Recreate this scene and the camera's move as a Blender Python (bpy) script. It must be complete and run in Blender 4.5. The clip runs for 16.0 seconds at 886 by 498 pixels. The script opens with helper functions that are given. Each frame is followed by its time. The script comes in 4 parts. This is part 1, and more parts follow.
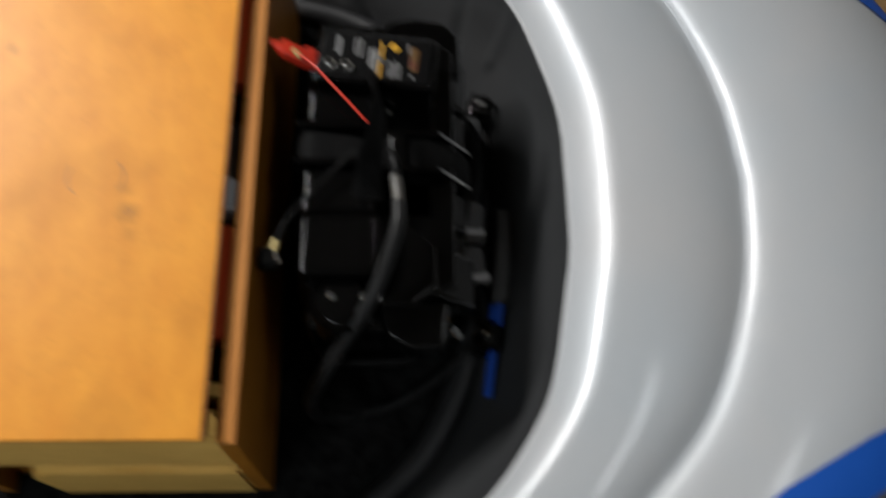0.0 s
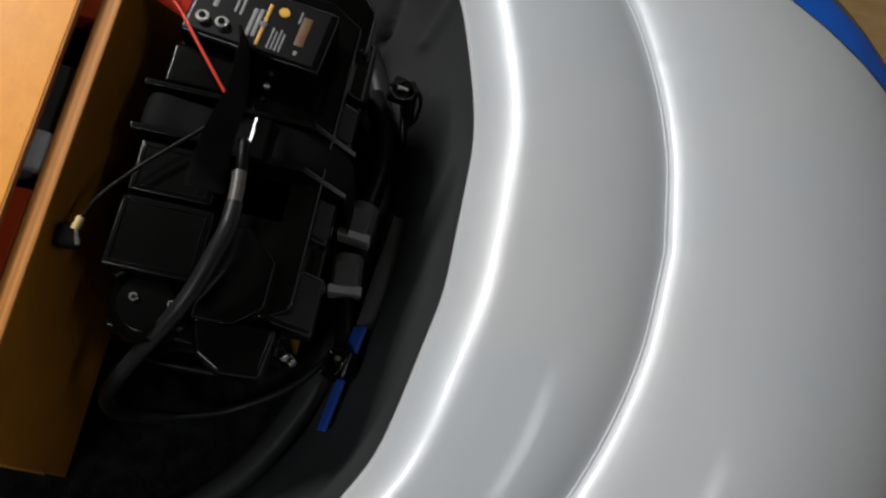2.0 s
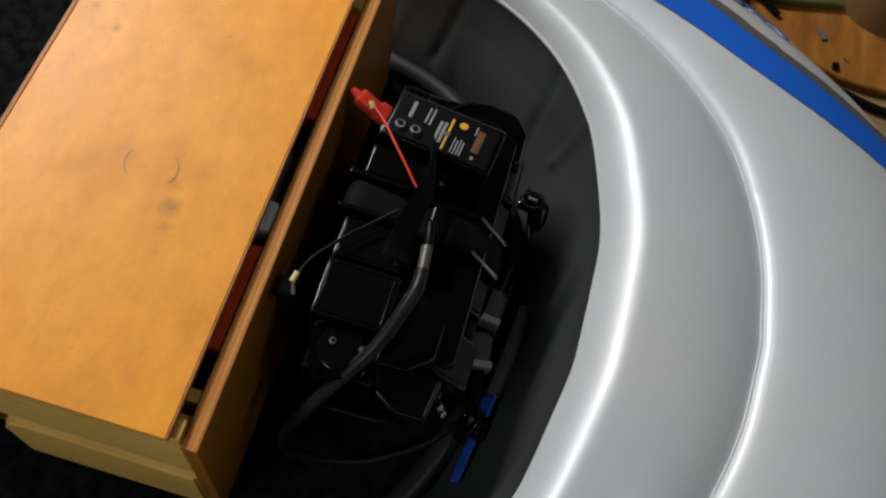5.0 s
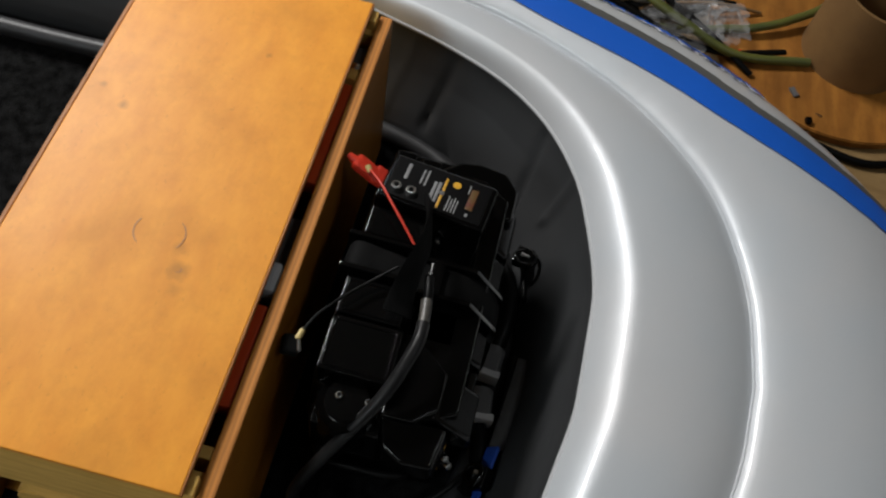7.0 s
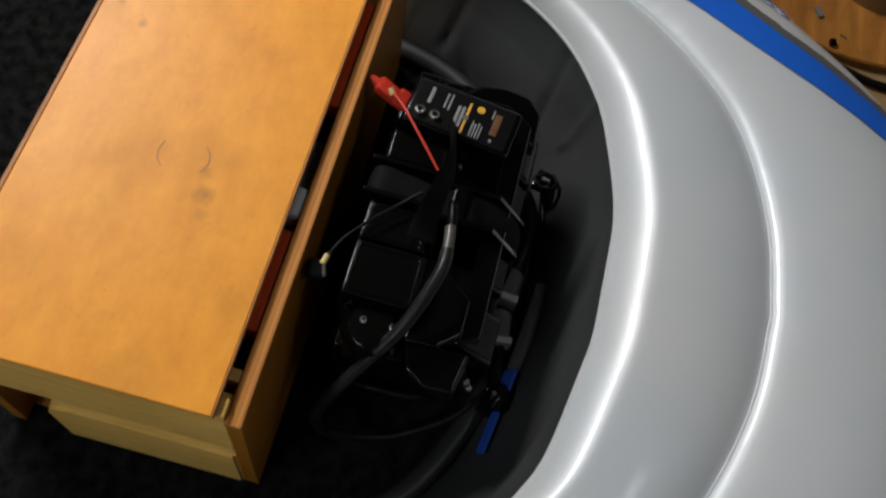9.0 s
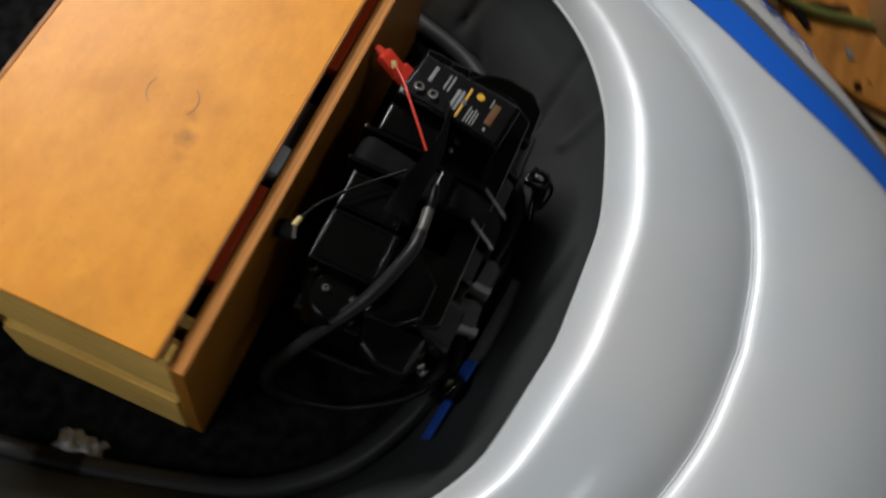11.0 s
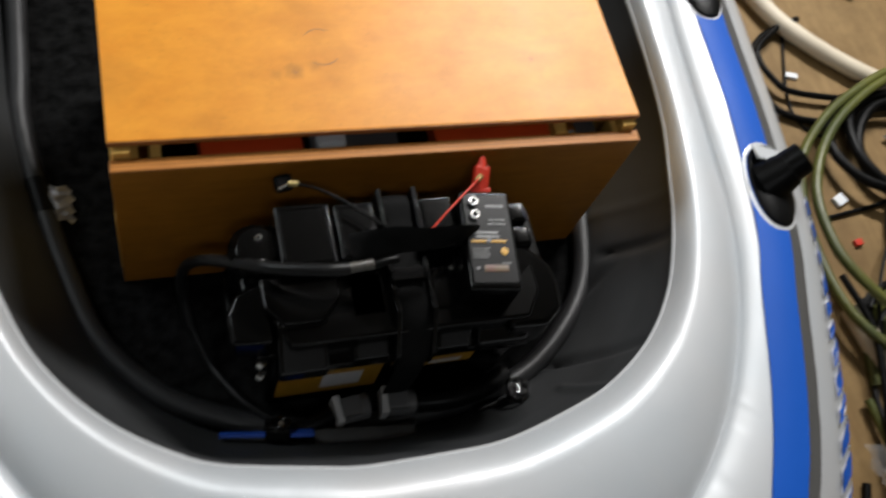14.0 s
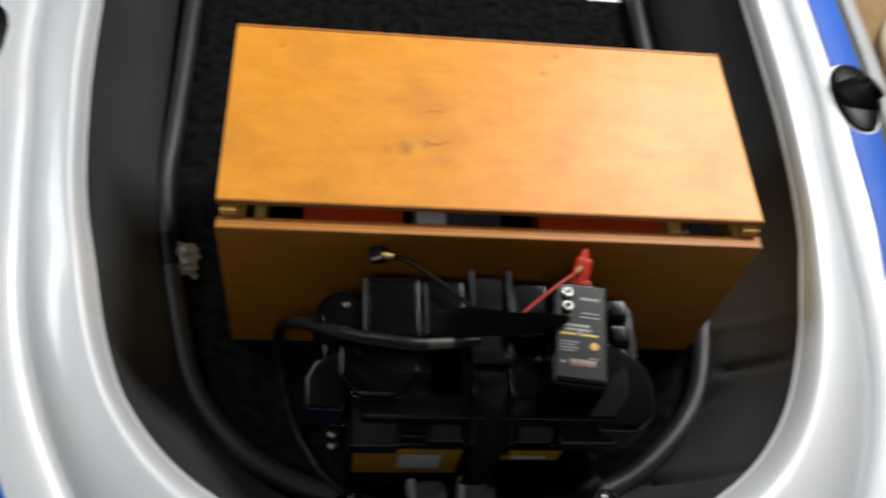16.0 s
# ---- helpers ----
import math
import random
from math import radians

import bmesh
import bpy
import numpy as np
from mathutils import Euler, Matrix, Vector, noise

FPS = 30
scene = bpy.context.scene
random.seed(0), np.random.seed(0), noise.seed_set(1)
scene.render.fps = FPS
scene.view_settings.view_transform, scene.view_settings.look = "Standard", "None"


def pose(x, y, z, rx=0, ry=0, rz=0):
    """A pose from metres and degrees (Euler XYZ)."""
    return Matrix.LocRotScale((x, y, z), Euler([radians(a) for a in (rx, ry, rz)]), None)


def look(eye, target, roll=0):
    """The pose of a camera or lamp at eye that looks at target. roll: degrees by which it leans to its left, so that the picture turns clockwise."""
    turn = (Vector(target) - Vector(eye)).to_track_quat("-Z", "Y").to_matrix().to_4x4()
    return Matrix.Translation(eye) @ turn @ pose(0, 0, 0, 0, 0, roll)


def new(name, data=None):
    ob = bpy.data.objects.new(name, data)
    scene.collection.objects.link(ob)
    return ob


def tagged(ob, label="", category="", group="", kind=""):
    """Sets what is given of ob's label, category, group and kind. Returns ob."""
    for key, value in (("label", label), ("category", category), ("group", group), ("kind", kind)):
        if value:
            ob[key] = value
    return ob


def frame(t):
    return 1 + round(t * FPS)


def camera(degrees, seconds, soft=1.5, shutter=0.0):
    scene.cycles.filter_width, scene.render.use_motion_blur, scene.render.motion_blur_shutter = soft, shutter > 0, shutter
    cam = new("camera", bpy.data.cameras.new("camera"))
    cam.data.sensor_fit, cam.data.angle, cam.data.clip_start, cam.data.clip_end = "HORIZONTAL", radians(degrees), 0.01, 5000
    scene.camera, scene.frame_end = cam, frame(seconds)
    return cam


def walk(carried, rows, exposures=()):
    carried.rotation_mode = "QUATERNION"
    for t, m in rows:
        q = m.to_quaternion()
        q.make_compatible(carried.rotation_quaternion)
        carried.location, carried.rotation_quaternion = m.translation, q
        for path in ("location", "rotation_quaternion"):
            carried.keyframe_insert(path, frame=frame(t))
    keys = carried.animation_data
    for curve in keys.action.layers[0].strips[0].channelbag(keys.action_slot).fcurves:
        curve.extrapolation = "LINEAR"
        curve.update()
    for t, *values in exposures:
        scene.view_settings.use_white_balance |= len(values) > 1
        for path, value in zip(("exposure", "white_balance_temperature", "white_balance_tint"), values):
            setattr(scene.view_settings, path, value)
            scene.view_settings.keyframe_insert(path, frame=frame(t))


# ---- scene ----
cam = camera(52.05, 16.0, soft=2.2, shutter=0.8)
# seconds, eye, a point looked at, roll
PATH = [
    (0, (-0.4597, -0.1329, 1.0344), (-0.0691, -0.1845, 0.1153), 7.25),
    (0.5, (-0.4096, -0.1645, 0.9864), (-0.1107, -0.3119, 0.0436), 26.71),
    (1, (-0.3485, -0.2759, 0.9609), (-0.0720, -0.3582, 0.0034), 23.66),
    (1.5, (-0.3051, -0.2997, 0.9468), (-0.0107, -0.3491, -0.0076), 20.40),
    (2, (-0.3076, -0.2697, 0.9466), (0.0033, -0.3152, -0.0027), 20.36),
    (2.5, (-0.3264, -0.2566, 0.9438), (-0.0030, -0.3216, -0.0002), 22.89),
    (3, (-0.3409, -0.2462, 0.9622), (0.0305, -0.2740, 0.0341), 17.06),
    (3.5, (-0.3653, -0.2127, 1.0018), (0.0567, -0.2337, 0.0954), 18.25),
    (4, (-0.4036, -0.1849, 1.0286), (0.0048, -0.1886, 0.1158), 18.86),
    (4.2, (-0.4159, -0.1778, 1.0374), (-0.0022, -0.1752, 0.1270), 17.91),
    (6.5, (-0.4871, -0.1334, 1.0686), (0.0228, -0.1338, 0.2084), 15.29),
    (7, (-0.4899, -0.1524, 1.0768), (0.0310, -0.1329, 0.2234), 13.03),
    (7.5, (-0.4869, -0.1570, 1.0798), (0.0359, -0.1458, 0.2274), 12.53),
    (8, (-0.4852, -0.1454, 1.0871), (0.0167, -0.1313, 0.2223), 12.71),
    (10.5, (-0.4764, -0.1213, 1.0741), (-0.0941, -0.1561, 0.1507), 23.11),
    (11, (-0.4630, -0.1627, 1.0802), (-0.0480, -0.1617, 0.1704), 24.63),
    (11.5, (-0.4254, -0.3407, 1.0731), (-0.0358, -0.1946, 0.1638), 29.42),
    (12, (-0.4379, -0.4047, 1.0947), (-0.0500, -0.1780, 0.2013), 32.07),
    (12.5, (-0.4314, -0.3549, 1.0820), (0.0099, -0.2438, 0.1916), 49.00),
    (13, (-0.3435, -0.4652, 1.0867), (0.0475, -0.1716, 0.2144), 32.61),
    (13.5, (-0.2792, -0.5530, 1.0947), (-0.0401, -0.1377, 0.2170), 20.68),
    (14, (-0.2833, -0.5248, 1.1042), (0.0280, -0.1147, 0.2470), 27.50),
    (14.5, (-0.2938, -0.4666, 1.0725), (0.0448, -0.1315, 0.1933), 33.55),
    (15, (-0.2783, -0.4475, 1.0685), (-0.0046, -0.0691, 0.1843), 27.18),
    (15.5, (-0.1860, -0.5318, 1.0891), (0.0201, -0.0147, 0.2583), 21.58),
    (16, (-0.1822, -0.5569, 1.0883), (-0.0627, -0.0134, 0.2575), 12.44),
]
walk(cam, [(t, look(eye, target, roll)) for t, eye, target, roll in PATH],
     exposures=[(0, -0.45), (0.5, -0.36), (1, -0.13), (1.5, -0.38), (2, -0.49), (3, -0.50), (4, -0.57), (8, -0.60), (11.5, -0.48), (12.5, -0.36), (13, -0.38), (16, -0.25)])

# ---- light ----
world = bpy.data.worlds.new("workshop_air")
world.use_nodes = True
world.node_tree.nodes["Background"].inputs[0].default_value = (0.9, 0.95, 1.0, 1)
world.node_tree.nodes["Background"].inputs[1].default_value = 0.005
scene.world = world
scene.view_settings.exposure = -0.40


def lamp(name, eye, target, size_x, size_y, power, colour):
    data = bpy.data.lights.new(name, "AREA")
    data.shape, data.size, data.size_y, data.energy, data.color = "RECTANGLE", size_x, size_y, power, colour
    ob = new(name, data)
    ob.matrix_world = look(eye, target)
    return ob


lamp("workshop_tube_light", (1.35, 1.70, 2.28), (0.1, 0.0, 0), 1.2, 0.10, 142, (1.0, 0.985, 0.97))
lamp("workshop_side_light", (-1.95, 1.30, 2.28), (-0.3, 0.1, 0), 1.2, 0.50, 43, (0.90, 0.97, 1.0))
lamp("workshop_front_light", (-0.40, -1.50, 2.28), (-0.2, -0.1, 0), 0.9, 0.12, 6, (0.92, 0.97, 1.0))


# ---- materials ----
def nodes_of(name):
    m = bpy.data.materials.new(name)
    m.use_nodes = True
    t = m.node_tree
    return m, t, t.nodes["Principled BSDF"]


def add(t, kind, **values):
    n = t.nodes.new(kind)
    for k, v in values.items():
        n.inputs[k].default_value = v
    return n


def mix_colour(t, fac, a, b):
    n = t.nodes.new("ShaderNodeMix")
    n.data_type = "RGBA"
    t.links.new(fac, n.inputs[0])
    for socket, value in ((n.inputs[6], a), (n.inputs[7], b)):
        if isinstance(value, tuple):
            socket.default_value = (*value, 1)
        else:
            t.links.new(value, socket)
    return n.outputs[2]


def ramp(t, source, lo, hi):
    n = t.nodes.new("ShaderNodeMapRange")
    n.inputs[1].default_value, n.inputs[2].default_value = lo, hi
    t.links.new(source, n.inputs[0])
    return n.outputs[0]


def coords(t, scale=(1, 1, 1)):
    c = t.nodes.new("ShaderNodeTexCoord")
    m = t.nodes.new("ShaderNodeMapping")
    m.inputs["Scale"].default_value = scale
    t.links.new(c.outputs["Object"], m.inputs["Vector"])
    return m.outputs[0]


def noise_node(t, vector, scale, detail=4.0, rough=0.55):
    n = add(t, "ShaderNodeTexNoise", Scale=scale, Detail=detail, Roughness=rough)
    t.links.new(vector, n.inputs["Vector"])
    return n.outputs["Fac"]


def surface(name, base, other, rough=0.5, metal=0.0, large=6.0, fine=120.0, bump=0.1, grain=(1, 1, 1), spread=0.1, coat=0.0, specular=0.5, depth=0.002):
    """A painted, moulded or woven surface: two colours in large patches, fine grain in gloss and relief."""
    m, t, p = nodes_of(name)
    v = coords(t, grain)
    big, small = noise_node(t, v, large), noise_node(t, v, fine, 3)
    col = mix_colour(t, ramp(t, big, 0.35, 0.65), base, other)
    t.links.new(col, p.inputs["Base Color"])
    r = t.nodes.new("ShaderNodeMapRange")
    r.inputs[3].default_value, r.inputs[4].default_value = max(0.02, rough - spread), min(1, rough + spread)
    t.links.new(small, r.inputs[0])
    t.links.new(r.outputs[0], p.inputs["Roughness"])
    p.inputs["Metallic"].default_value = metal
    p.inputs["Coat Weight"].default_value = coat
    p.inputs["Specular IOR Level"].default_value = specular
    if bump:
        b = add(t, "ShaderNodeBump", Strength=bump, Distance=depth)
        t.links.new(small, b.inputs["Height"])
        t.links.new(b.outputs[0], p.inputs["Normal"])
    return m


def vinyl(name, base, other, rough, metal, bump=0.25, specular=0.5, coat=0.0, coat_rough=0.17, dimples=0.0):
    """Inflated sheet: smooth, with shallow slack ripples and faint scuffs."""
    m, t, p = nodes_of(name)
    v = coords(t)
    big, mid = noise_node(t, v, 5, 3), noise_node(t, v, 22, 1)
    col = mix_colour(t, ramp(t, big, 0.3, 0.7), base, other)
    t.links.new(col, p.inputs["Base Color"])
    r = t.nodes.new("ShaderNodeMapRange")
    r.inputs[3].default_value, r.inputs[4].default_value = rough - 0.05, rough + 0.06
    t.links.new(mid, r.inputs[0])
    t.links.new(r.outputs[0], p.inputs["Roughness"])
    p.inputs["Metallic"].default_value = metal
    p.inputs["Specular IOR Level"].default_value = specular
    p.inputs["Coat Weight"].default_value = coat
    p.inputs["Coat Roughness"].default_value = coat_rough
    b1 = add(t, "ShaderNodeBump", Strength=bump, Distance=0.0012)
    t.links.new(mid, b1.inputs["Height"])
    slack = add(t, "ShaderNodeBump", Strength=bump, Distance=0.006)
    t.links.new(noise_node(t, v, 8, 2), slack.inputs["Height"])
    t.links.new(slack.outputs[0], b1.inputs["Normal"])
    if dimples:  # small puckers, a hand's width apart
        cell = add(t, "ShaderNodeTexVoronoi", Scale=11.0, Randomness=1.0)
        t.links.new(v, cell.inputs["Vector"])
        pinch = add(t, "ShaderNodeBump", Strength=dimples, Distance=0.0016)
        t.links.new(ramp(t, cell.outputs["Distance"], 0.0, 0.07), pinch.inputs["Height"])
        t.links.new(pinch.outputs[0], slack.inputs["Normal"])
    t.links.new(b1.outputs[0], p.inputs["Normal"])
    t.links.new(b1.outputs[0], p.inputs["Coat Normal"])
    return m


def wood(name, light, dark, grain, rough=0.4, stain=0.5, coat=0.0, stripe=None, spots=()):
    """Wood with long fibres along one axis, cloudy stain and small dark flecks."""
    m, t, p = nodes_of(name)
    v, w = coords(t, grain), coords(t)
    fibre, cloud = noise_node(t, v, 9, 6, 0.65), noise_node(t, w, 7, 5, 0.6)
    col = mix_colour(t, ramp(t, fibre, 0.3, 0.72), light, dark)
    deeper = tuple(c * 0.55 for c in dark)
    soft = t.nodes.new("ShaderNodeMath")
    soft.operation = "MULTIPLY"
    soft.inputs[1].default_value = stain
    t.links.new(ramp(t, cloud, 0.5, 0.78), soft.inputs[0])
    col = mix_colour(t, soft.outputs[0], col, deeper)
    mottle = t.nodes.new("ShaderNodeMath")
    mottle.operation = "MULTIPLY"
    mottle.inputs[1].default_value = stain * 0.6
    t.links.new(ramp(t, noise_node(t, w, 34, 5, 0.7), 0.48, 0.75), mottle.inputs[0])
    col = mix_colour(t, mottle.outputs[0], col, tuple(c * 0.7 for c in dark))
    for place, reach, depth in spots:
        wob = add(t, "ShaderNodeTexNoise", Scale=90.0, Detail=3.0)
        t.links.new(w, wob.inputs["Vector"])
        shift = t.nodes.new("ShaderNodeVectorMath")
        shift.operation = "MULTIPLY_ADD"
        shift.inputs[1].default_value = (reach, reach, 0)
        t.links.new(wob.outputs["Color"], shift.inputs[0])
        t.links.new(w, shift.inputs[2])
        far = t.nodes.new("ShaderNodeVectorMath")
        far.operation = "DISTANCE"
        far.inputs[1].default_value = (place[0] + reach / 2, place[1] + reach / 2, place[2])
        t.links.new(shift.outputs[0], far.inputs[0])
        held = t.nodes.new("ShaderNodeMath")
        held.operation = "MULTIPLY"
        held.inputs[1].default_value = depth
        t.links.new(ramp(t, far.outputs["Value"], reach, reach * 0.25), held.inputs[0])
        col = mix_colour(t, held.outputs[0], col, tuple(c * 0.3 for c in dark))
    fleck = noise_node(t, coords(t, tuple(3 * g for g in grain)), 22, 2)
    f2 = t.nodes.new("ShaderNodeMath")
    f2.operation = "MULTIPLY"
    f2.inputs[1].default_value = 0.3
    t.links.new(ramp(t, fleck, 0.66, 0.8), f2.inputs[0])
    col = mix_colour(t, f2.outputs[0], col, tuple(c * 0.4 for c in dark))
    if stripe:
        s = add(t, "ShaderNodeTexWave", Scale=stripe[1], Distortion=stripe[2], Detail=2.0)
        s.bands_direction = stripe[0]
        t.links.new(w, s.inputs["Vector"])
        s2 = t.nodes.new("ShaderNodeMath")
        s2.operation = "MULTIPLY"
        s2.inputs[1].default_value = stripe[3]
        t.links.new(s.outputs["Fac"], s2.inputs[0])
        col = mix_colour(t, s2.outputs[0], col, deeper)
    t.links.new(col, p.inputs["Base Color"])
    r = t.nodes.new("ShaderNodeMapRange")
    r.inputs[3].default_value, r.inputs[4].default_value = rough - 0.08, rough + 0.12
    t.links.new(cloud, r.inputs[0])
    t.links.new(r.outputs[0], p.inputs["Roughness"])
    p.inputs["Coat Weight"].default_value = coat
    p.inputs["Coat Roughness"].default_value = 0.3
    p.inputs["Specular IOR Level"].default_value = 0.25
    b = add(t, "ShaderNodeBump", Strength=0.16, Distance=0.0015)
    t.links.new(fibre, b.inputs["Height"])
    t.links.new(b.outputs[0], p.inputs["Normal"])
    return m


SILVER = vinyl("silver_vinyl", (0.52, 0.55, 0.575), (0.565, 0.57, 0.578), 0.50, 0.29, bump=0.12, specular=0.2, coat=0.48, coat_rough=0.125, dimples=0.12)
WELD = vinyl("weld_vinyl", (0.36, 0.365, 0.37), (0.40, 0.405, 0.41), 0.6, 0.0, bump=0.1, specular=0.2)
DARK_VINYL = vinyl("charcoal_vinyl", (0.024, 0.025, 0.026), (0.032, 0.033, 0.034), 0.45, 0.0, bump=0.35, specular=0.3)
BLUE = vinyl("blue_print", (0.008, 0.085, 0.43), (0.010, 0.095, 0.48), 0.5, 0.0, bump=0.15, specular=0.2)
GREY_PRINT = vinyl("grey_print", (0.075, 0.073, 0.07), (0.085, 0.083, 0.08), 0.4, 0.0, bump=0.15)
WHITE_PRINT = vinyl("white_print", (0.75, 0.76, 0.78), (0.7, 0.71, 0.73), 0.4, 0.0, bump=0.1)
CARPET = surface("black_carpet", (0.0018, 0.0018, 0.0018), (0.0105, 0.0105, 0.0105), rough=0.95, large=60, fine=420, bump=0.9, spread=0.05, specular=0.05, depth=0.004)
LID_MARKS = [((-0.104, 0.110, 0.2785), 0.014, 0.45), ((-0.125, 0.106, 0.2785), 0.010, 0.25), ((-0.080, 0.117, 0.2785), 0.009, 0.25), ((0.090, 0.272, 0.2785), 0.006, 0.4), ((0.070, 0.240, 0.2785), 0.008, 0.4), ((0.188, 0.117, 0.2785), 0.005, 0.4), ((-0.253, 0.262, 0.2785), 0.005, 0.35)]
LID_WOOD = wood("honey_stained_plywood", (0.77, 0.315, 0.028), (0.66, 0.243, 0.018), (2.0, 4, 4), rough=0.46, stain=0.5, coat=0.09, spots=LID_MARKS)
# the lid's stain again, with the front panel's shade darkened into the colour
FRONT_WOOD = wood("shaded_stained_plywood", (0.42, 0.172, 0.018), (0.31, 0.116, 0.010), (1.5, 7, 7), rough=0.45, stain=0.5, coat=0.45)
EDGE_WOOD = wood("plywood_edge", (0.58, 0.235, 0.048), (0.40, 0.145, 0.024), (1.2, 30, 30), rough=0.5, stain=0.25, stripe=("Y", 60.0, 0.6, 0.6))
WORN_EDGE = wood("worn_edge_stain", (0.42, 0.17, 0.045), (0.24, 0.085, 0.022), (5, 30, 30), rough=0.45, stain=0.5)
PINE = wood("raw_pine", (0.80, 0.52, 0.15), (0.62, 0.35, 0.075), (14, 1.4, 14), rough=0.6, stain=0.3)
BLACK_PLASTIC = surface("black_moulded_plastic", (0.0010, 0.0010, 0.0010), (0.0020, 0.0020, 0.0020), rough=0.15, large=9, fine=260, bump=0.06, spread=0.05, depth=0.0003, specular=0.26)
BLACK_PLATE = surface("matte_black_plate", (0.005, 0.005, 0.0052), (0.008, 0.008, 0.0082), rough=0.6, fine=300, bump=0.2, depth=0.0005, specular=0.3)
RUBBER = surface("black_rubber", (0.0018, 0.0018, 0.0018), (0.0034, 0.0034, 0.0034), rough=0.40, specular=0.12, fine=200, bump=0.3, depth=0.0006)
CABLE_BLACK = surface("dusty_black_cable_sheath", (0.0065, 0.0065, 0.0066), (0.0105, 0.0105, 0.0106), rough=0.42, specular=0.22, large=30, fine=200, bump=0.3, depth=0.0006)
WEBBING = surface("black_webbing", (0.0015, 0.0015, 0.0015), (0.003, 0.003, 0.003), rough=0.75, specular=0.12, large=60, fine=700, bump=0.6, depth=0.0006)
FOAM_GREY = surface("dark_grey_hose_rubber", (0.012, 0.012, 0.0125), (0.021, 0.021, 0.022), rough=0.45, specular=0.35, large=14, fine=180, bump=0.25, depth=0.0008)
LABEL_BLACK = surface("printed_black_label", (0.0020, 0.0020, 0.0021), (0.0030, 0.0030, 0.0032), rough=0.34, fine=80, bump=0.03, spread=0.04, specular=0.18)
INK_WHITE = surface("white_ink", (0.20, 0.20, 0.20), (0.14, 0.14, 0.14), large=300, rough=0.5, bump=0.0)
INK_YELLOW = surface("yellow_ink", (0.62, 0.33, 0.015), (0.5, 0.26, 0.015), large=200, rough=0.45, bump=0.0)
INK_AMBER = surface("amber_gauge_ink", (0.09, 0.055, 0.01), (0.10, 0.022, 0.01), large=90, rough=0.45, bump=0.0)
YELLOW_LABEL = surface("yellow_case_label", (0.32, 0.165, 0.010), (0.25, 0.125, 0.008), rough=0.5, fine=60, bump=0.05)
METAL = surface("bright_metal", (0.9, 0.9, 0.88), (0.8, 0.8, 0.78), rough=0.22, metal=1.0, fine=90, bump=0.05)
BRASS = surface("brass", (0.75, 0.52, 0.2), (0.6, 0.4, 0.15), rough=0.3, metal=1.0, fine=90, bump=0.05)
RED_PLASTIC = surface("red_plastic", (0.58, 0.035, 0.012), (0.48, 0.025, 0.01), rough=0.45, fine=120, bump=0.1)
RED_TOOLBOX = surface("red_toolbox_paint", (0.72, 0.09, 0.015), (0.62, 0.06, 0.012), rough=0.45, fine=120, bump=0.1)
YELLOW_SLEEVE = surface("yellow_crimp_sleeve", (0.55, 0.42, 0.16), (0.45, 0.34, 0.13), rough=0.45, fine=90, bump=0.05)
CONNECTOR_GREY = surface("grey_connector", (0.085, 0.085, 0.087), (0.12, 0.12, 0.122), rough=0.4, fine=160, bump=0.1)
CONNECTOR_PALE = surface("pale_connector_lock", (0.50, 0.50, 0.505), (0.42, 0.42, 0.425), rough=0.4, fine=160, bump=0.1)
CRIMP_METAL = surface("dull_crimp_metal", (0.11, 0.10, 0.085), (0.045, 0.042, 0.038), rough=0.4, large=90, fine=240, bump=0.5, depth=0.001)
STRAP_BLUE = surface("blue_strap", (0.006, 0.045, 0.28), (0.008, 0.055, 0.33), rough=0.55, large=40, fine=500, bump=0.4, depth=0.0005)
STRAP_NAVY = surface("dark_blue_strap", (0.005, 0.022, 0.13), (0.006, 0.026, 0.16), rough=0.6, large=40, fine=500, bump=0.4, depth=0.0005)
STRAP_GREY = surface("grey_strap", (0.035, 0.035, 0.035), (0.05, 0.05, 0.05), rough=0.6, large=40, fine=500, bump=0.4, depth=0.0005)
DUCT_TAPE = surface("silver_duct_tape", (0.26, 0.26, 0.27), (0.34, 0.34, 0.35), rough=0.35, metal=0.5, large=25, fine=90, bump=0.8, depth=0.004)
PAPER = surface("white_paper", (0.75, 0.76, 0.78), (0.68, 0.7, 0.72), rough=0.7, fine=60, bump=0.2)
GREY_BOTTLE = surface("pale_grey_plastic", (0.66, 0.71, 0.76), (0.56, 0.61, 0.66), rough=0.35, fine=60, bump=0.05)
GROUND = wood("worn_workshop_plywood", (0.27, 0.175, 0.075), (0.19, 0.115, 0.045), (7, 1.2, 7), rough=0.6, stain=0.6)
SPOOL_WOOD = wood("orange_spool_plywood", (0.36, 0.150, 0.026), (0.22, 0.080, 0.012), (1.2, 6, 6), rough=0.6, stain=0.6, stripe=("Y", 7.0, 5.0, 0.35))
CARDBOARD = surface("brown_cardboard", (0.17, 0.088, 0.025), (0.135, 0.066, 0.018), rough=0.75, large=14, fine=160, bump=0.2)
GREEN_HOSE = surface("olive_green_hose", (0.105, 0.108, 0.020), (0.055, 0.068, 0.020), rough=0.4, large=9, fine=120, bump=0.15)
WHITE_HOSE = surface("cream_hose", (0.66, 0.58, 0.45), (0.58, 0.5, 0.38), rough=0.5, large=12, fine=120, bump=0.1)
WALL_PAINT = surface("workshop_wall", (0.17, 0.16, 0.135), (0.14, 0.13, 0.11), rough=0.8, large=2, fine=60, bump=0.2)
CEILING_PAINT = surface("workshop_ceiling", (0.16, 0.155, 0.145), (0.13, 0.128, 0.12), rough=0.85, large=2, fine=60, bump=0.2)

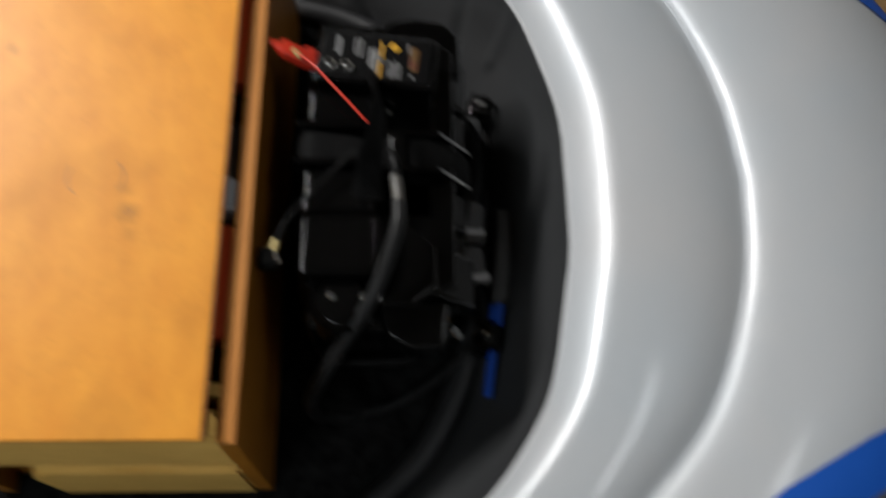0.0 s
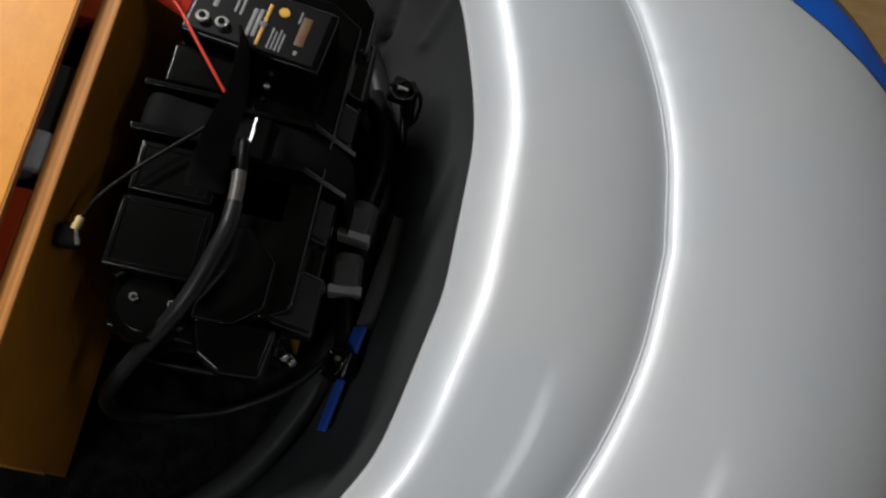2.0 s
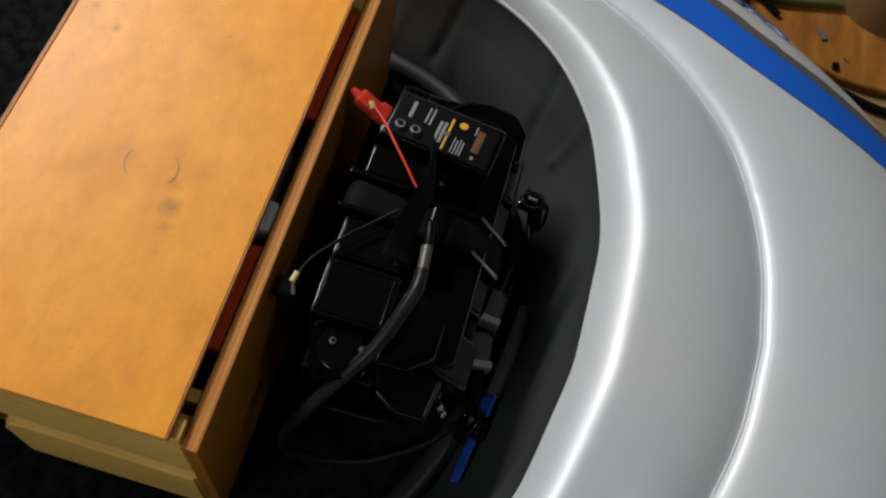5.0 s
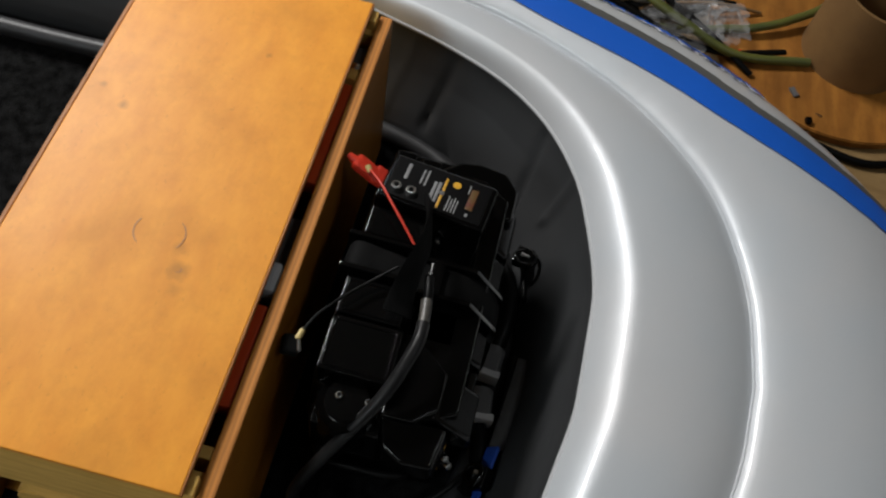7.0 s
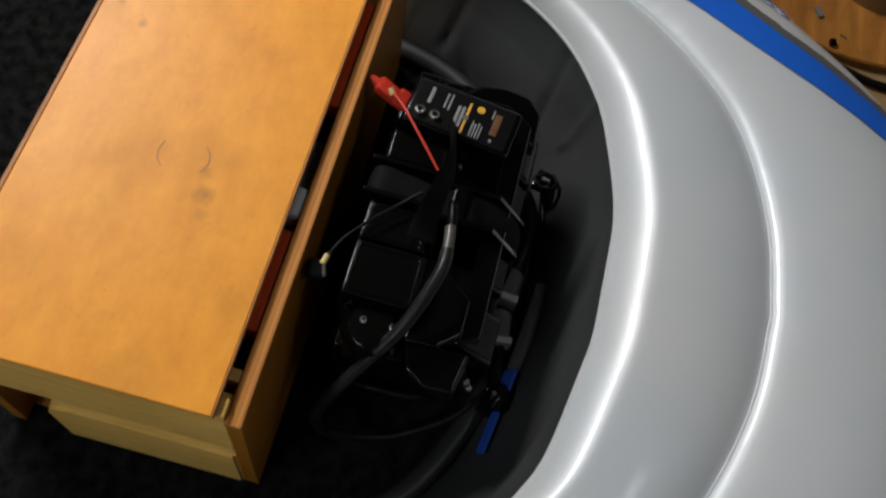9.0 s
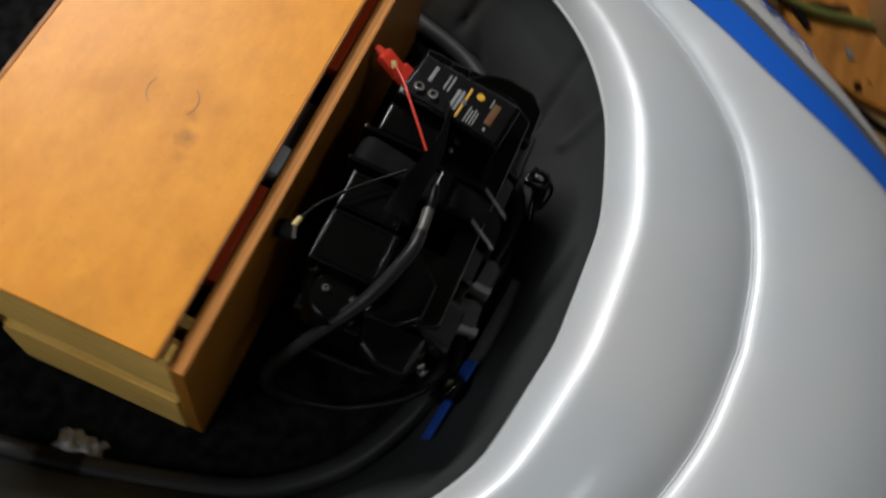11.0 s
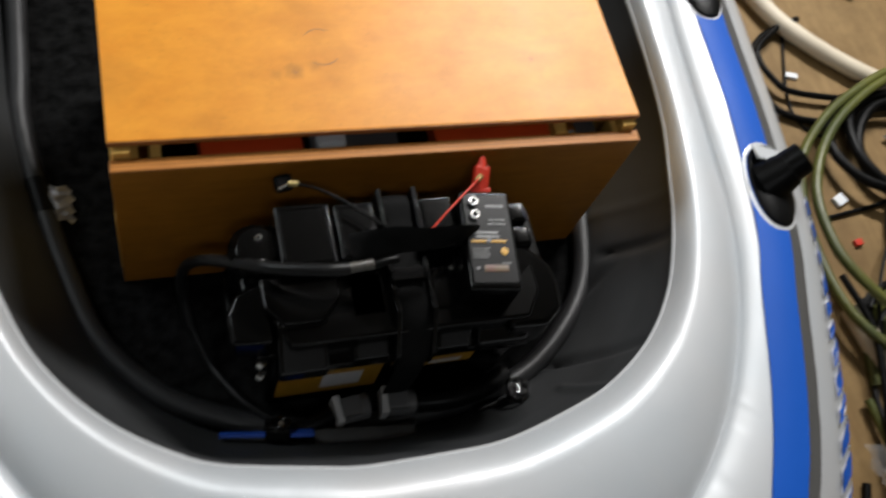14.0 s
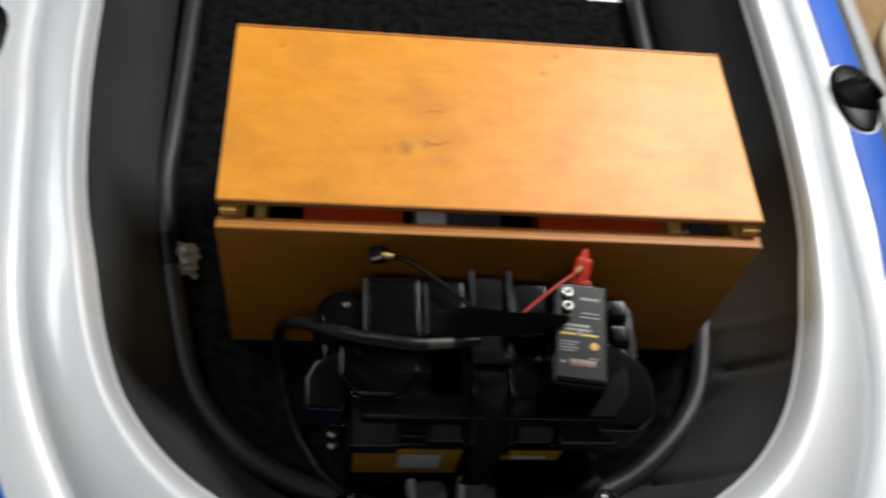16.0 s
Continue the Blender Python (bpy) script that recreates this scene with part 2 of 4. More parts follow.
m_, t_, p_ = nodes_of("clear_bag_film")
p_.inputs["Base Color"].default_value = (0.7, 0.7, 0.7, 1)
p_.inputs["Roughness"].default_value = 0.15
p_.inputs["Alpha"].default_value = 0.09
BAG_FILM = m_
m_, t_, p_ = nodes_of("lit_tube")
p_.inputs["Emission Color"].default_value = (1.0, 0.95, 0.88, 1)
p_.inputs["Emission Strength"].default_value = 6.0
LIT = m_


# ---- mesh helpers ----
def part(name, bm, material, parent=None, label="", smooth=False, soft=False):
    """One bmesh as one mesh object, under a thing or part; soft rounds the shading of bevelled edges alone."""
    bmesh.ops.recalc_face_normals(bm, faces=bm.faces)
    me = bpy.data.meshes.new(name)
    bm.to_mesh(me)
    bm.free()
    for one in material if isinstance(material, (list, tuple)) else (material,):
        me.materials.append(one)
    if smooth or soft:
        me.polygons.foreach_set("use_smooth", [True] * len(me.polygons))
    if smooth:
        me.set_sharp_from_angle(angle=radians(48))
    ob = new(name, me)
    ob.parent = parent
    if soft and not smooth:
        ob.modifiers.new("even_faces", "WEIGHTED_NORMAL").weight = 90
    if label:
        tagged(ob, label)
    return ob


def thing(name, place, label, category, group="", kind=""):
    ob = new(name)
    ob.location = place
    ob.empty_display_size = 0.02
    return tagged(ob, label, category, group, kind)


def block(x0, x1, y0, y1, z0, z1, bevel=0.003, taper=0.0, m=None):
    """A bevelled block; taper draws the foot in on all sides."""
    bm = bmesh.new()
    bmesh.ops.create_cube(bm, size=1)
    for v in bm.verts:
        k = taper if v.co.z < 0 else 0.0
        sx, sy = math.copysign(1, v.co.x), math.copysign(1, v.co.y)
        v.co = ((x0 + x1) / 2 + sx * ((x1 - x0) / 2 - k), (y0 + y1) / 2 + sy * ((y1 - y0) / 2 - k), z1 if v.co.z > 0 else z0)
    if bevel:
        bmesh.ops.bevel(bm, geom=bm.edges[:], offset=bevel, segments=2, affect="EDGES", profile=0.6)
    if m is not None:
        bm.transform(m)
    return bm


def drum(r0, r1, depth, place=(0, 0, 0), turn=(0, 0, 0), sides=24, bevel=0.0):
    bm = bmesh.new()
    bmesh.ops.create_cone(bm, cap_ends=True, segments=sides, radius1=r0, radius2=r1, depth=depth)
    if bevel:
        bmesh.ops.bevel(bm, geom=[e for e in bm.edges if len(e.link_faces) == 2 and any(len(f.verts) > 4 for f in e.link_faces)], offset=bevel, segments=2, affect="EDGES")
    bm.transform(pose(*place, *turn))
    return bm


def spline(points, n):
    """Catmull-Rom points through the given ones."""
    p = [Vector(q) for q in points]
    p = [p[0] * 2 - p[1]] + p + [p[-1] * 2 - p[-2]]
    out = []
    last = len(p) - 3
    for k in range(n + 1):
        u = k / n * last
        i = min(int(u), last - 1)
        t = u - i
        a, b, c, d = p[i : i + 4]
        out.append(0.5 * (2 * b + (c - a) * t + (2 * a - 5 * b + 4 * c - d) * t**2 + (3 * b - a - 3 * c + d) * t**3))
    return out


def swept(points, radius, n=40, sides=10, flat=1.0, tilt=0.0, twist=0.0):
    """A cable, hose or strap swept along a smooth line; flat squeezes its height, tilt turns its section, twist turns it further along the way."""
    line = spline(points, n)
    bm, rings = bmesh.new(), []
    side = None
    for k, q in enumerate(line):
        d = (line[min(k + 1, n)] - line[max(k - 1, 0)]).normalized()
        up = Vector((0, 0, 1)) if abs(d.z) < 0.9 else Vector((0, 1, 0))
        s = d.cross(up).normalized()
        if side is not None and s.dot(side) < 0:
            s = -s
        side = s
        u = s.cross(d)
        lean = tilt + twist * (k / n) ** 2
        across, over = math.cos(lean) * s - math.sin(lean) * u, math.sin(lean) * s + math.cos(lean) * u
        rings.append([bm.verts.new(q + radius * (math.cos(a) * across + math.sin(a) * flat * over)) for a in (2 * math.pi * j / sides for j in range(sides))])
    for a, b in zip(rings, rings[1:]):
        for j in range(sides):
            bm.faces.new((a[j], a[(j + 1) % sides], b[(j + 1) % sides], b[j]))
    bm.faces.new(rings[0])
    bm.faces.new(rings[-1])
    return bm


# ---- the room ----
GROUND_Z = -0.07
ROOM = 3.2


def sheet(x0, x1, y0, y1, z0, z1):
    return block(x0, x1, y0, y1, z0, z1, bevel=0)


tagged(part("ground", sheet(-ROOM, ROOM, -ROOM, ROOM + 1, GROUND_Z - 0.1, GROUND_Z), GROUND), "worn tan plywood workshop floor with stains", "floor", kind="structure")
for name, box in (("wall_north", (-ROOM, ROOM, ROOM + 1, ROOM + 1.1)), ("wall_south", (-ROOM, ROOM, -ROOM - 0.1, -ROOM)), ("wall_east", (ROOM, ROOM + 0.1, -ROOM, ROOM + 1)), ("wall_west", (-ROOM - 0.1, -ROOM, -ROOM, ROOM + 1))):
    tagged(part(name, sheet(*box, GROUND_Z, 2.4), WALL_PAINT), "plain painted workshop wall", "wall", kind="structure")
tagged(part("ceiling", sheet(-ROOM, ROOM, -ROOM, ROOM + 1, 2.4, 2.5), CEILING_PAINT), "plain pale workshop ceiling", "ceiling", kind="structure")
for x, y in ((1.35, 1.70), (-1.95, 1.30), (-0.40, -1.50)):
    tube_lamp = thing("ceiling_light", (x, y, 2.4), "white ceiling fitting with one bare tube", "lamp", "ceiling lights")
    part("housing", block(-0.65, 0.65, -0.06, 0.06, -0.05, 0, 0.004), PAPER, tube_lamp)
    part("tube", drum(0.013, 0.013, 1.2, (0, 0, -0.07), (0, 90, 0)), LIT, tube_lamp, smooth=True)

# ---- the inflatable boat ----
BOAT_X, MID_Y = -0.027, 0.95  # the keel line, and the middle of the boat's length
SEAM = [(0.0, -0.319), (0.087, -0.316), (0.176, -0.294), (0.243, -0.268), (0.312, -0.22), (0.366, -0.154), (0.406, -0.069), (0.434, 0.02), (0.455, 0.1), (0.471, 0.22), (0.482, 0.4), (0.497, 0.95)]
CREASE = [(0.0, -0.509), (0.102, -0.498), (0.197, -0.469), (0.275, -0.426), (0.354, -0.349), (0.412, -0.266), (0.464, -0.16), (0.497, -0.05), (0.518, 0.08), (0.536, 0.22), (0.555, 0.4), (0.572, 0.95)]
BEAM = [(0.0, -0.85), (0.125, -0.842), (0.266, -0.8), (0.388, -0.708), (0.491, -0.575), (0.57, -0.43), (0.634, -0.25), (0.679, -0.09), (0.703, 0.06), (0.723, 0.22), (0.737, 0.4), (0.757, 0.95)]
STRIPE = [(0.195, -0.785), (0.228, -0.738), (0.272, -0.655), (0.327, -0.530), (0.365, -0.445), (0.400, -0.375), (0.434, -0.295), (0.475, -0.18), (0.501, -0.11), (0.526, 0.0), (0.543, 0.1), (0.555, 0.22), (0.57, 0.4), (0.592, 0.95)]
QUARTER = 150


def axis_x(y):
    """The keel line lies slightly askew to the box."""
    return -0.0235 - 0.027 * y


def half_line(points, n=QUARTER):
    line = [Vector((v.x, v.y)) for v in spline([(x, y, 0) for x, y in points], n)]
    for share in (0.5, -0.52) * 240:  # even out the bends without shrinking the curve
        line = [line[0]] + [p.lerp((a + b) / 2, share) for a, p, b in zip(line, line[1:], line[2:])] + [line[-1]]
    return line


def whole_line(half):
    """The half line of one bow side, mirrored to the far bow and to the other side."""
    far = [Vector((p.x, 2 * MID_Y - p.y)) for p in reversed(half[:-1])]
    right = half + far
    left = [Vector((-p.x, p.y)) for p in reversed(right[1:-1])]
    return [Vector((p.x + axis_x(p.y), p.y)) for p in right + left]


def ease(v, lo, hi):
    t = min(1.0, max(0.0, (v - lo) / (hi - lo)))
    return t * t * (3 - 2 * t)


def starboard_pull(p):
    """The starboard crease lies closer to the well than the port one."""
    off = p.x - axis_x(p.y)
    share = ease(p.y, -0.42, 0.20) * ease(off, 0.0, 0.2) * (1 - ease(p.y, 1.0, 1.5))
    return Vector((p.x - 0.014 * share, p.y))


def port_push(p):
    """The well bulges a little further out at the port bow."""
    off = axis_x(p.y) - p.x
    if p.y > 0.4:
        return p
    out = 0.011 * ease(off, 0.10, 0.24) * (1 - ease(off, 0.37, 0.45))
    return p + Vector((p.x - axis_x(p.y), p.y - 0.10)).normalized() * out


seam, crease, beam = (whole_line(half_line(c)) for c in (SEAM, CREASE, BEAM))
crease = [starboard_pull(p) for p in crease]
seam = [port_push(p) for p in seam]
COUNT = len(seam)
CREASE_Z, SEAM_Z = 0.172, 0.160
OUTER = [(0, 0.0), (0.008, 0.005), (0.02, 0.008), (0.04, 0.0105), (0.07, 0.0130), (0.11, 0.0150), (0.16, 0.0165), (0.22, 0.0175), (0.30, 0.0175), (0.40, 0.0145), (0.50, 0.008), (0.60, -0.002), (0.70, -0.016), (0.79, -0.034), (0.86, -0.054), (0.92, -0.075), (0.965, -0.097), (0.99, -0.115), (1.0, -0.135), (0.985, -0.168), (0.94, -0.198), (0.85, -0.223), (0.7, -0.241), (0.5, -0.2445)]
WALL = [(0, 0), (0.002, -0.006), (0.006, -0.018), (0.013, -0.034), (0.022, -0.052), (0.033, -0.070), (0.045, -0.088), (0.057, -0.106), (0.067, -0.124), (0.074, -0.142), (0.078, -0.158), (0.079, -0.172)]


def inner_height(f, k):
    """Steep at the inner seam, crowned at a quarter of the width, then falling gently to the crease."""
    wide = min((crease[k] - seam[k]).length, 0.2)
    rise = 0.016 + 0.130 * wide
    if f < 0.235:
        return SEAM_Z + rise * (1 - ((0.235 - f) / 0.235) ** 1.95)
    g = (f - 0.235) / 0.765
    return SEAM_Z + rise + (CREASE_Z - SEAM_Z - rise) * (0.72 * g**2 + 0.28 * g**6)


def outer_height(f):
    for (a, za), (b, zb) in zip(OUTER, OUTER[1:]):
        if b >= f:
            return CREASE_Z + za + (zb - za) * (f - a) / max(b - a, 1e-6)
    return CREASE_Z + OUTER[18][1]


def loft(rows):
    """Closed loops of points joined into a skin; rows[j][k] is loop j, station k."""
    bm = bmesh.new()
    grid = [[bm.verts.new(p) for p in row] for row in rows]
    for a, b in zip(grid, grid[1:]):
        for k in range(len(a)):
            n = (k + 1) % len(a)
            bm.faces.new((a[k], a[n], b[n], b[k]))
    return bm


def outward(line, k):
    d = line[(k + 1) % COUNT] - line[k - 1]
    return Vector((d.y, -d.x)).normalized()


pucker = [0.0] * COUNT
rng = random.Random(5)
for k in range(COUNT):
    if rng.random() < 0.036:
        pucker[k] = rng.uniform(0.3, 1.0) * 0.0012
boat = thing("inflatable_boat", (BOAT_X, MID_Y, GROUND_Z), "silver inflatable boat with blue stripes, standing on the workshop floor", "boat")
base = Matrix.Translation((-BOAT_X, -MID_Y, -GROUND_Z))


def boat_part(name, bm, material, parent=boat, label="", smooth=True):
    if parent is boat:
        bm.transform(base)
    return part(name, bm, material, parent, label, smooth)


rows = []
for j in range(25):
    f = j / 24
    f = f**1.5
    row = []
    for k in range(COUNT):
        p = seam[k].lerp(crease[k], f)
        dip = pucker[k] * (math.exp(-((f - 1) / 0.05) ** 2) + 0.7 * math.exp(-((f - 0.19) / 0.045) ** 2))
        row.append((p.x, p.y, inner_height(f, k) - dip))
    rows.append(row)
boat_part("inner_tube", loft(rows), SILVER)
rows = []
for f, dz in OUTER:
    row = []
    for k in range(COUNT):
        p = crease[k].lerp(beam[k], f)
        dip = pucker[k - 2] * math.exp(-((f - 0.05) / 0.05) ** 2)
        row.append((p.x, p.y, CREASE_Z + dz - dip))
    rows.append(row)
boat_part("outer_tube", loft(rows), SILVER)
FOLDS = [((0.255, -0.120), (0.335, -0.075), 0.010), ((0.215, -0.198), (0.285, -0.219), 0.014), ((0.330, -0.055), (0.385, -0.085), 0.007), ((0.195, -0.250), (0.240, -0.285), -0.006), ((0.330, 0.020), (0.420, -0.030), -0.003)]


def wall_point(k, d, dz):
    """A point of the inner wall, drawn back where slack folds run across it."""
    p = seam[k] - outward(seam, k) * d
    for a, b, deep in FOLDS:
        a, b = Vector(a), Vector(b)
        u = max(0.0, min(1.0, (p - a).dot(b - a) / (b - a).length_squared))
        off = (p - a.lerp(b, u)).length
        p = p + outward(seam, k) * deep * (1 - 0.75 * u) * math.exp(-((off / 0.007) ** 2))
    return (*p, SEAM_Z + dz)


fine = []
for (d0, z0), (d1, z1) in zip(WALL, WALL[1:]):
    fine += [(d0 + (d1 - d0) * i / 4, z0 + (z1 - z0) * i / 4) for i in range(4)]
rows = [[wall_point(k, d, dz) for k in range(COUNT)] for d, dz in fine + [WALL[-1]]]
boat_part("inner_wall", loft(rows), DARK_VINYL, label="charcoal grey inner wall of the boat")
LIP = [(-0.002, -0.003), (-0.0026, -0.0005), (-0.0018, 0.0010), (0.0005, 0.0016), (0.003, 0.0012)]
boat_part("weld_lip", loft([[(*(seam[k] + outward(seam, k) * d), SEAM_Z + dz) for k in range(COUNT)] for d, dz in LIP]), WELD)
LIP = [(-0.0022, -0.001), (-0.0018, 0.0014), (-0.0008, 0.0025), (0.0004, 0.0022), (0.0010, 0.0)]
boat_part("crease_weld", loft([[(*(crease[k] + outward(crease, k) * d), CREASE_Z + dz) for k in range(COUNT)] for d, dz in LIP]), SILVER)
bm = bmesh.new()
bm.faces.new([bm.verts.new((*(seam[k] - outward(seam, k) * 0.079), -0.012)) for k in range(COUNT)])
boat_part("hull_floor", bm, DARK_VINYL, smooth=False)


def on_tube(p):
    """Height of the outer tube's skin over a plan point, and the outward share there."""
    best = min(range(COUNT), key=lambda k: (crease[k].lerp(beam[k], 0.4) - p).length)
    spread = range(best - 14, best + 15)
    found = (9, 0)
    for k in spread:
        a, b = crease[k % COUNT], beam[k % COUNT]
        f = max(0.0, min(1.0, (p - a).dot(b - a) / (b - a).length_squared))
        off = (a.lerp(b, f) - p).length
        if off < found[0]:
            found = (off, f)
    return outer_height(found[1])


stripe_right = half_line(STRIPE, 110)
stripe_dirs = []
for k in range(len(stripe_right)):
    d = stripe_right[min(k + 1, 110)] - stripe_right[max(k - 1, 0)]
    stripe_dirs.append(Vector((d.y, -d.x)).normalized())


PORT_SHIFT = [(-0.80, -0.006), (-0.70, -0.010), (-0.60, -0.016), (-0.50, -0.011), (-0.43, 0.0), (-0.335, 0.014), (-0.25, 0.026), (-0.18, 0.033)]


def askew(side, y):
    """The port side's print sits further in at the bow and further out amidships than the starboard side's."""
    if side > 0:
        return 0.0
    for (ya, da), (yb, db) in zip(PORT_SHIFT, PORT_SHIFT[1:]):
        if y <= yb:
            return da + (db - da) * max(0.0, (y - ya) / (yb - ya))
    return PORT_SHIFT[-1][1]


def band(side, from_d, to_d, first, last, lift, steps=4):
    """A printed band on the skin beside the stripe line."""
    bm, grid = bmesh.new(), []
    for k in range(first, last + 1):
        row = []
        for j in range(steps + 1):
            p = stripe_right[k] + stripe_dirs[k] * (askew(side, stripe_right[k].y) + from_d + (to_d - from_d) * j / steps)
            q = Vector((side * p.x + axis_x(p.y), p.y))
            row.append(bm.verts.new((q.x, q.y, on_tube(q) + lift)))
        grid.append(row)
    for a, b in zip(grid, grid[1:]):
        for j in range(steps):
            bm.faces.new((a[j], a[j + 1], b[j + 1], b[j]))
    return bm


for side in (1, -1):
    boat_part("blue_stripe", band(side, 0.0, 0.048, 0, 110, 0.0022), BLUE, label="bright blue printed stripe")
    boat_part("grey_stripe", band(side, 0.0482, 0.066, 0, 110, 0.0023), GREY_PRINT, label="dark grey printed stripe")


def slant_mark(at, wide, tall, side):
    """A slanted blue block with a white outline, one of a row of printed marks on the tube's flank."""
    made = []
    for grow, lift, material in ((0.003, 0.0025, WHITE_PRINT), (0.0, 0.0042, BLUE)):
        bm, grid = bmesh.new(), []
        for i in range(5):
            row = []
            for j in range(6):
                s = at + (i / 4 - 0.5) * (wide + 2 * grow) + (j / 5 - 0.5) * 0.048
                d = 0.108 + askew(side, s) * 0.6 - grow + (tall + 2 * grow) * j / 5
                k = max(1, min(range(110), key=lambda q: abs(stripe_right[q].y - s)))
                k2 = k + 1 if stripe_right[k].y < s else k - 1
                t = (s - stripe_right[k].y) / (stripe_right[k2].y - stripe_right[k].y)
                p = stripe_right[k].lerp(stripe_right[k2], t) + stripe_dirs[k].lerp(stripe_dirs[k2], t) * d
                q = Vector((side * p.x + axis_x(p.y), p.y))
                row.append(bm.verts.new((q.x, q.y, on_tube(q) + lift)))
            grid.append(row)
        for a, b in zip(grid, grid[1:]):
            for j in range(5):
                bm.faces.new((a[j], a[j + 1], b[j + 1], b[j]))
        parent = boat if not made else made[0]
        if made:
            bm.transform(base)
        made.append(boat_part("printed_mark" if not made else "blue_fill", bm, material, parent))


for side in (1, -1):
    for n in range(13):
        slant_mark(-0.43 + 0.034 * n, (0.019, 0.014, 0.022)[n % 3], 0.040, side)

# the rowlocks: a pale ring, a black moulded patch and a stub pipe
def rowlock(x, y, turn, side, label, upright=True):
    """Black rubber rowlock glued on the outer tube."""
    lock = thing("rowlock", (x, y, on_tube(Vector((x, y)))), label, "rowlock", "rowlocks on the boat")
    c, n = math.cos(radians(turn)), math.sin(radians(turn))

    def oval(grow, rise, steps):
        bm, rings = bmesh.new(), []
        for r, lift in steps:
            ring = []
            for j in range(36):
                a = 2 * math.pi * j / 36
                px = side * (0.034 * (1 + 0.15 * math.sin(a)) + grow) * math.copysign(abs(math.cos(a)) ** 0.8, math.cos(a)) * r + side * 0.008
                py = (0.064 + grow) * math.copysign(abs(math.sin(a)) ** 0.85, math.sin(a)) * r
                q = Vector((x + c * px - n * py, y + n * px + c * py))
                ring.append(bm.verts.new((q.x - x, q.y - y, on_tube(q) - lock.location.z + lift * rise)))
            rings.append(ring)
        for a, b in zip(rings, rings[1:]):
            for j in range(36):
                bm.faces.new((a[j], a[(j + 1) % 36], b[(j + 1) % 36], b[j]))
        bm.faces.new(rings[-1])
        return bm

    part("ring", oval(0.007 if upright else 0.004, 0.0030, ((1.0, -0.5), (0.985, 0.7), (0.92, 1.0), (0.80, 0.2))), SILVER, lock, "pale silver welded ring", True)
    part("patch", oval(0.0, 0.007, ((1.0, 0.2), (0.97, 1.0), (0.85, 1.3), (0.6, 1.5), (0.3, 1.6))), RUBBER, lock, smooth=True)
    if upright:
        part("socket", drum(0.034, 0.0235, 0.040, (side * 0.016, 0.008, 0.010), (-14, side * 36, turn), 32), RUBBER, lock, smooth=True)
        part("pipe", drum(0.0240, 0.0225, 0.046, (side * 0.0278, 0.014, 0.0222), (-20, side * 44, turn), 32, 0.0015), RUBBER, lock, smooth=True)
        part("bore", drum(0.0170, 0.0170, 0.004, (side * 0.0427, 0.0206, 0.0374), (-20, side * 44, turn)), CARPET, lock)
        # silver block added for the lamp's highlight on the glossy rubber
        part("highlight_patch", block(-0.026, 0.022, -0.016, 0.012, 0, 0.003, 0.001, 0, pose(side * 0.012, 0.042, 0.0105, -14, side * 14, turn)), SILVER, lock, "bright highlight on the black rubber beside the pipe, added as a silver block")
    else:
        part("hood", drum(0.044, 0.026, 0.030, (side * 0.020, 0.004, 0.001), (-12, side * 30, turn), 32, 0.004), RUBBER, lock, smooth=True)
        part("pipe", drum(0.021, 0.018, 0.018, (side * 0.029, 0.008, 0.014), (-12, side * 34, turn), 28, 0.0015), RUBBER, lock, smooth=True)
        part("bore", drum(0.009, 0.009, 0.004, (side * 0.0338, 0.0098, 0.0212), (-12, side * 34, turn)), METAL, lock, "bright worn socket mouth")
    return lock


rowlock(0.527, -0.039, -11, 1, "black rubber rowlock with a stub pipe in a pale ring")
rowlock(0.548, 0.315, -5, 1, "black rubber rowlock pad with a low socket", False)
rowlock(-0.640, 0.330, 4, -1, "black rubber rowlock pad with a low socket", False)

# the carpet in the boat
bm = bmesh.new()
line = [(*(seam[k] - outward(seam, k) * 0.070), 0.0) for k in range(0, COUNT, 2)]
top = [bm.verts.new(p) for p in line]
low = [bm.verts.new((x, y, -0.010)) for x, y, z in line]
bm.faces.new(top)
for k in range(len(top)):
    n = (k + 1) % len(top)
    bm.faces.new((top[k], top[n], low[n], low[k]))
tagged(part("floor_carpet", bm, CARPET), "black speckled carpet covering the boat's floor", "carpet")

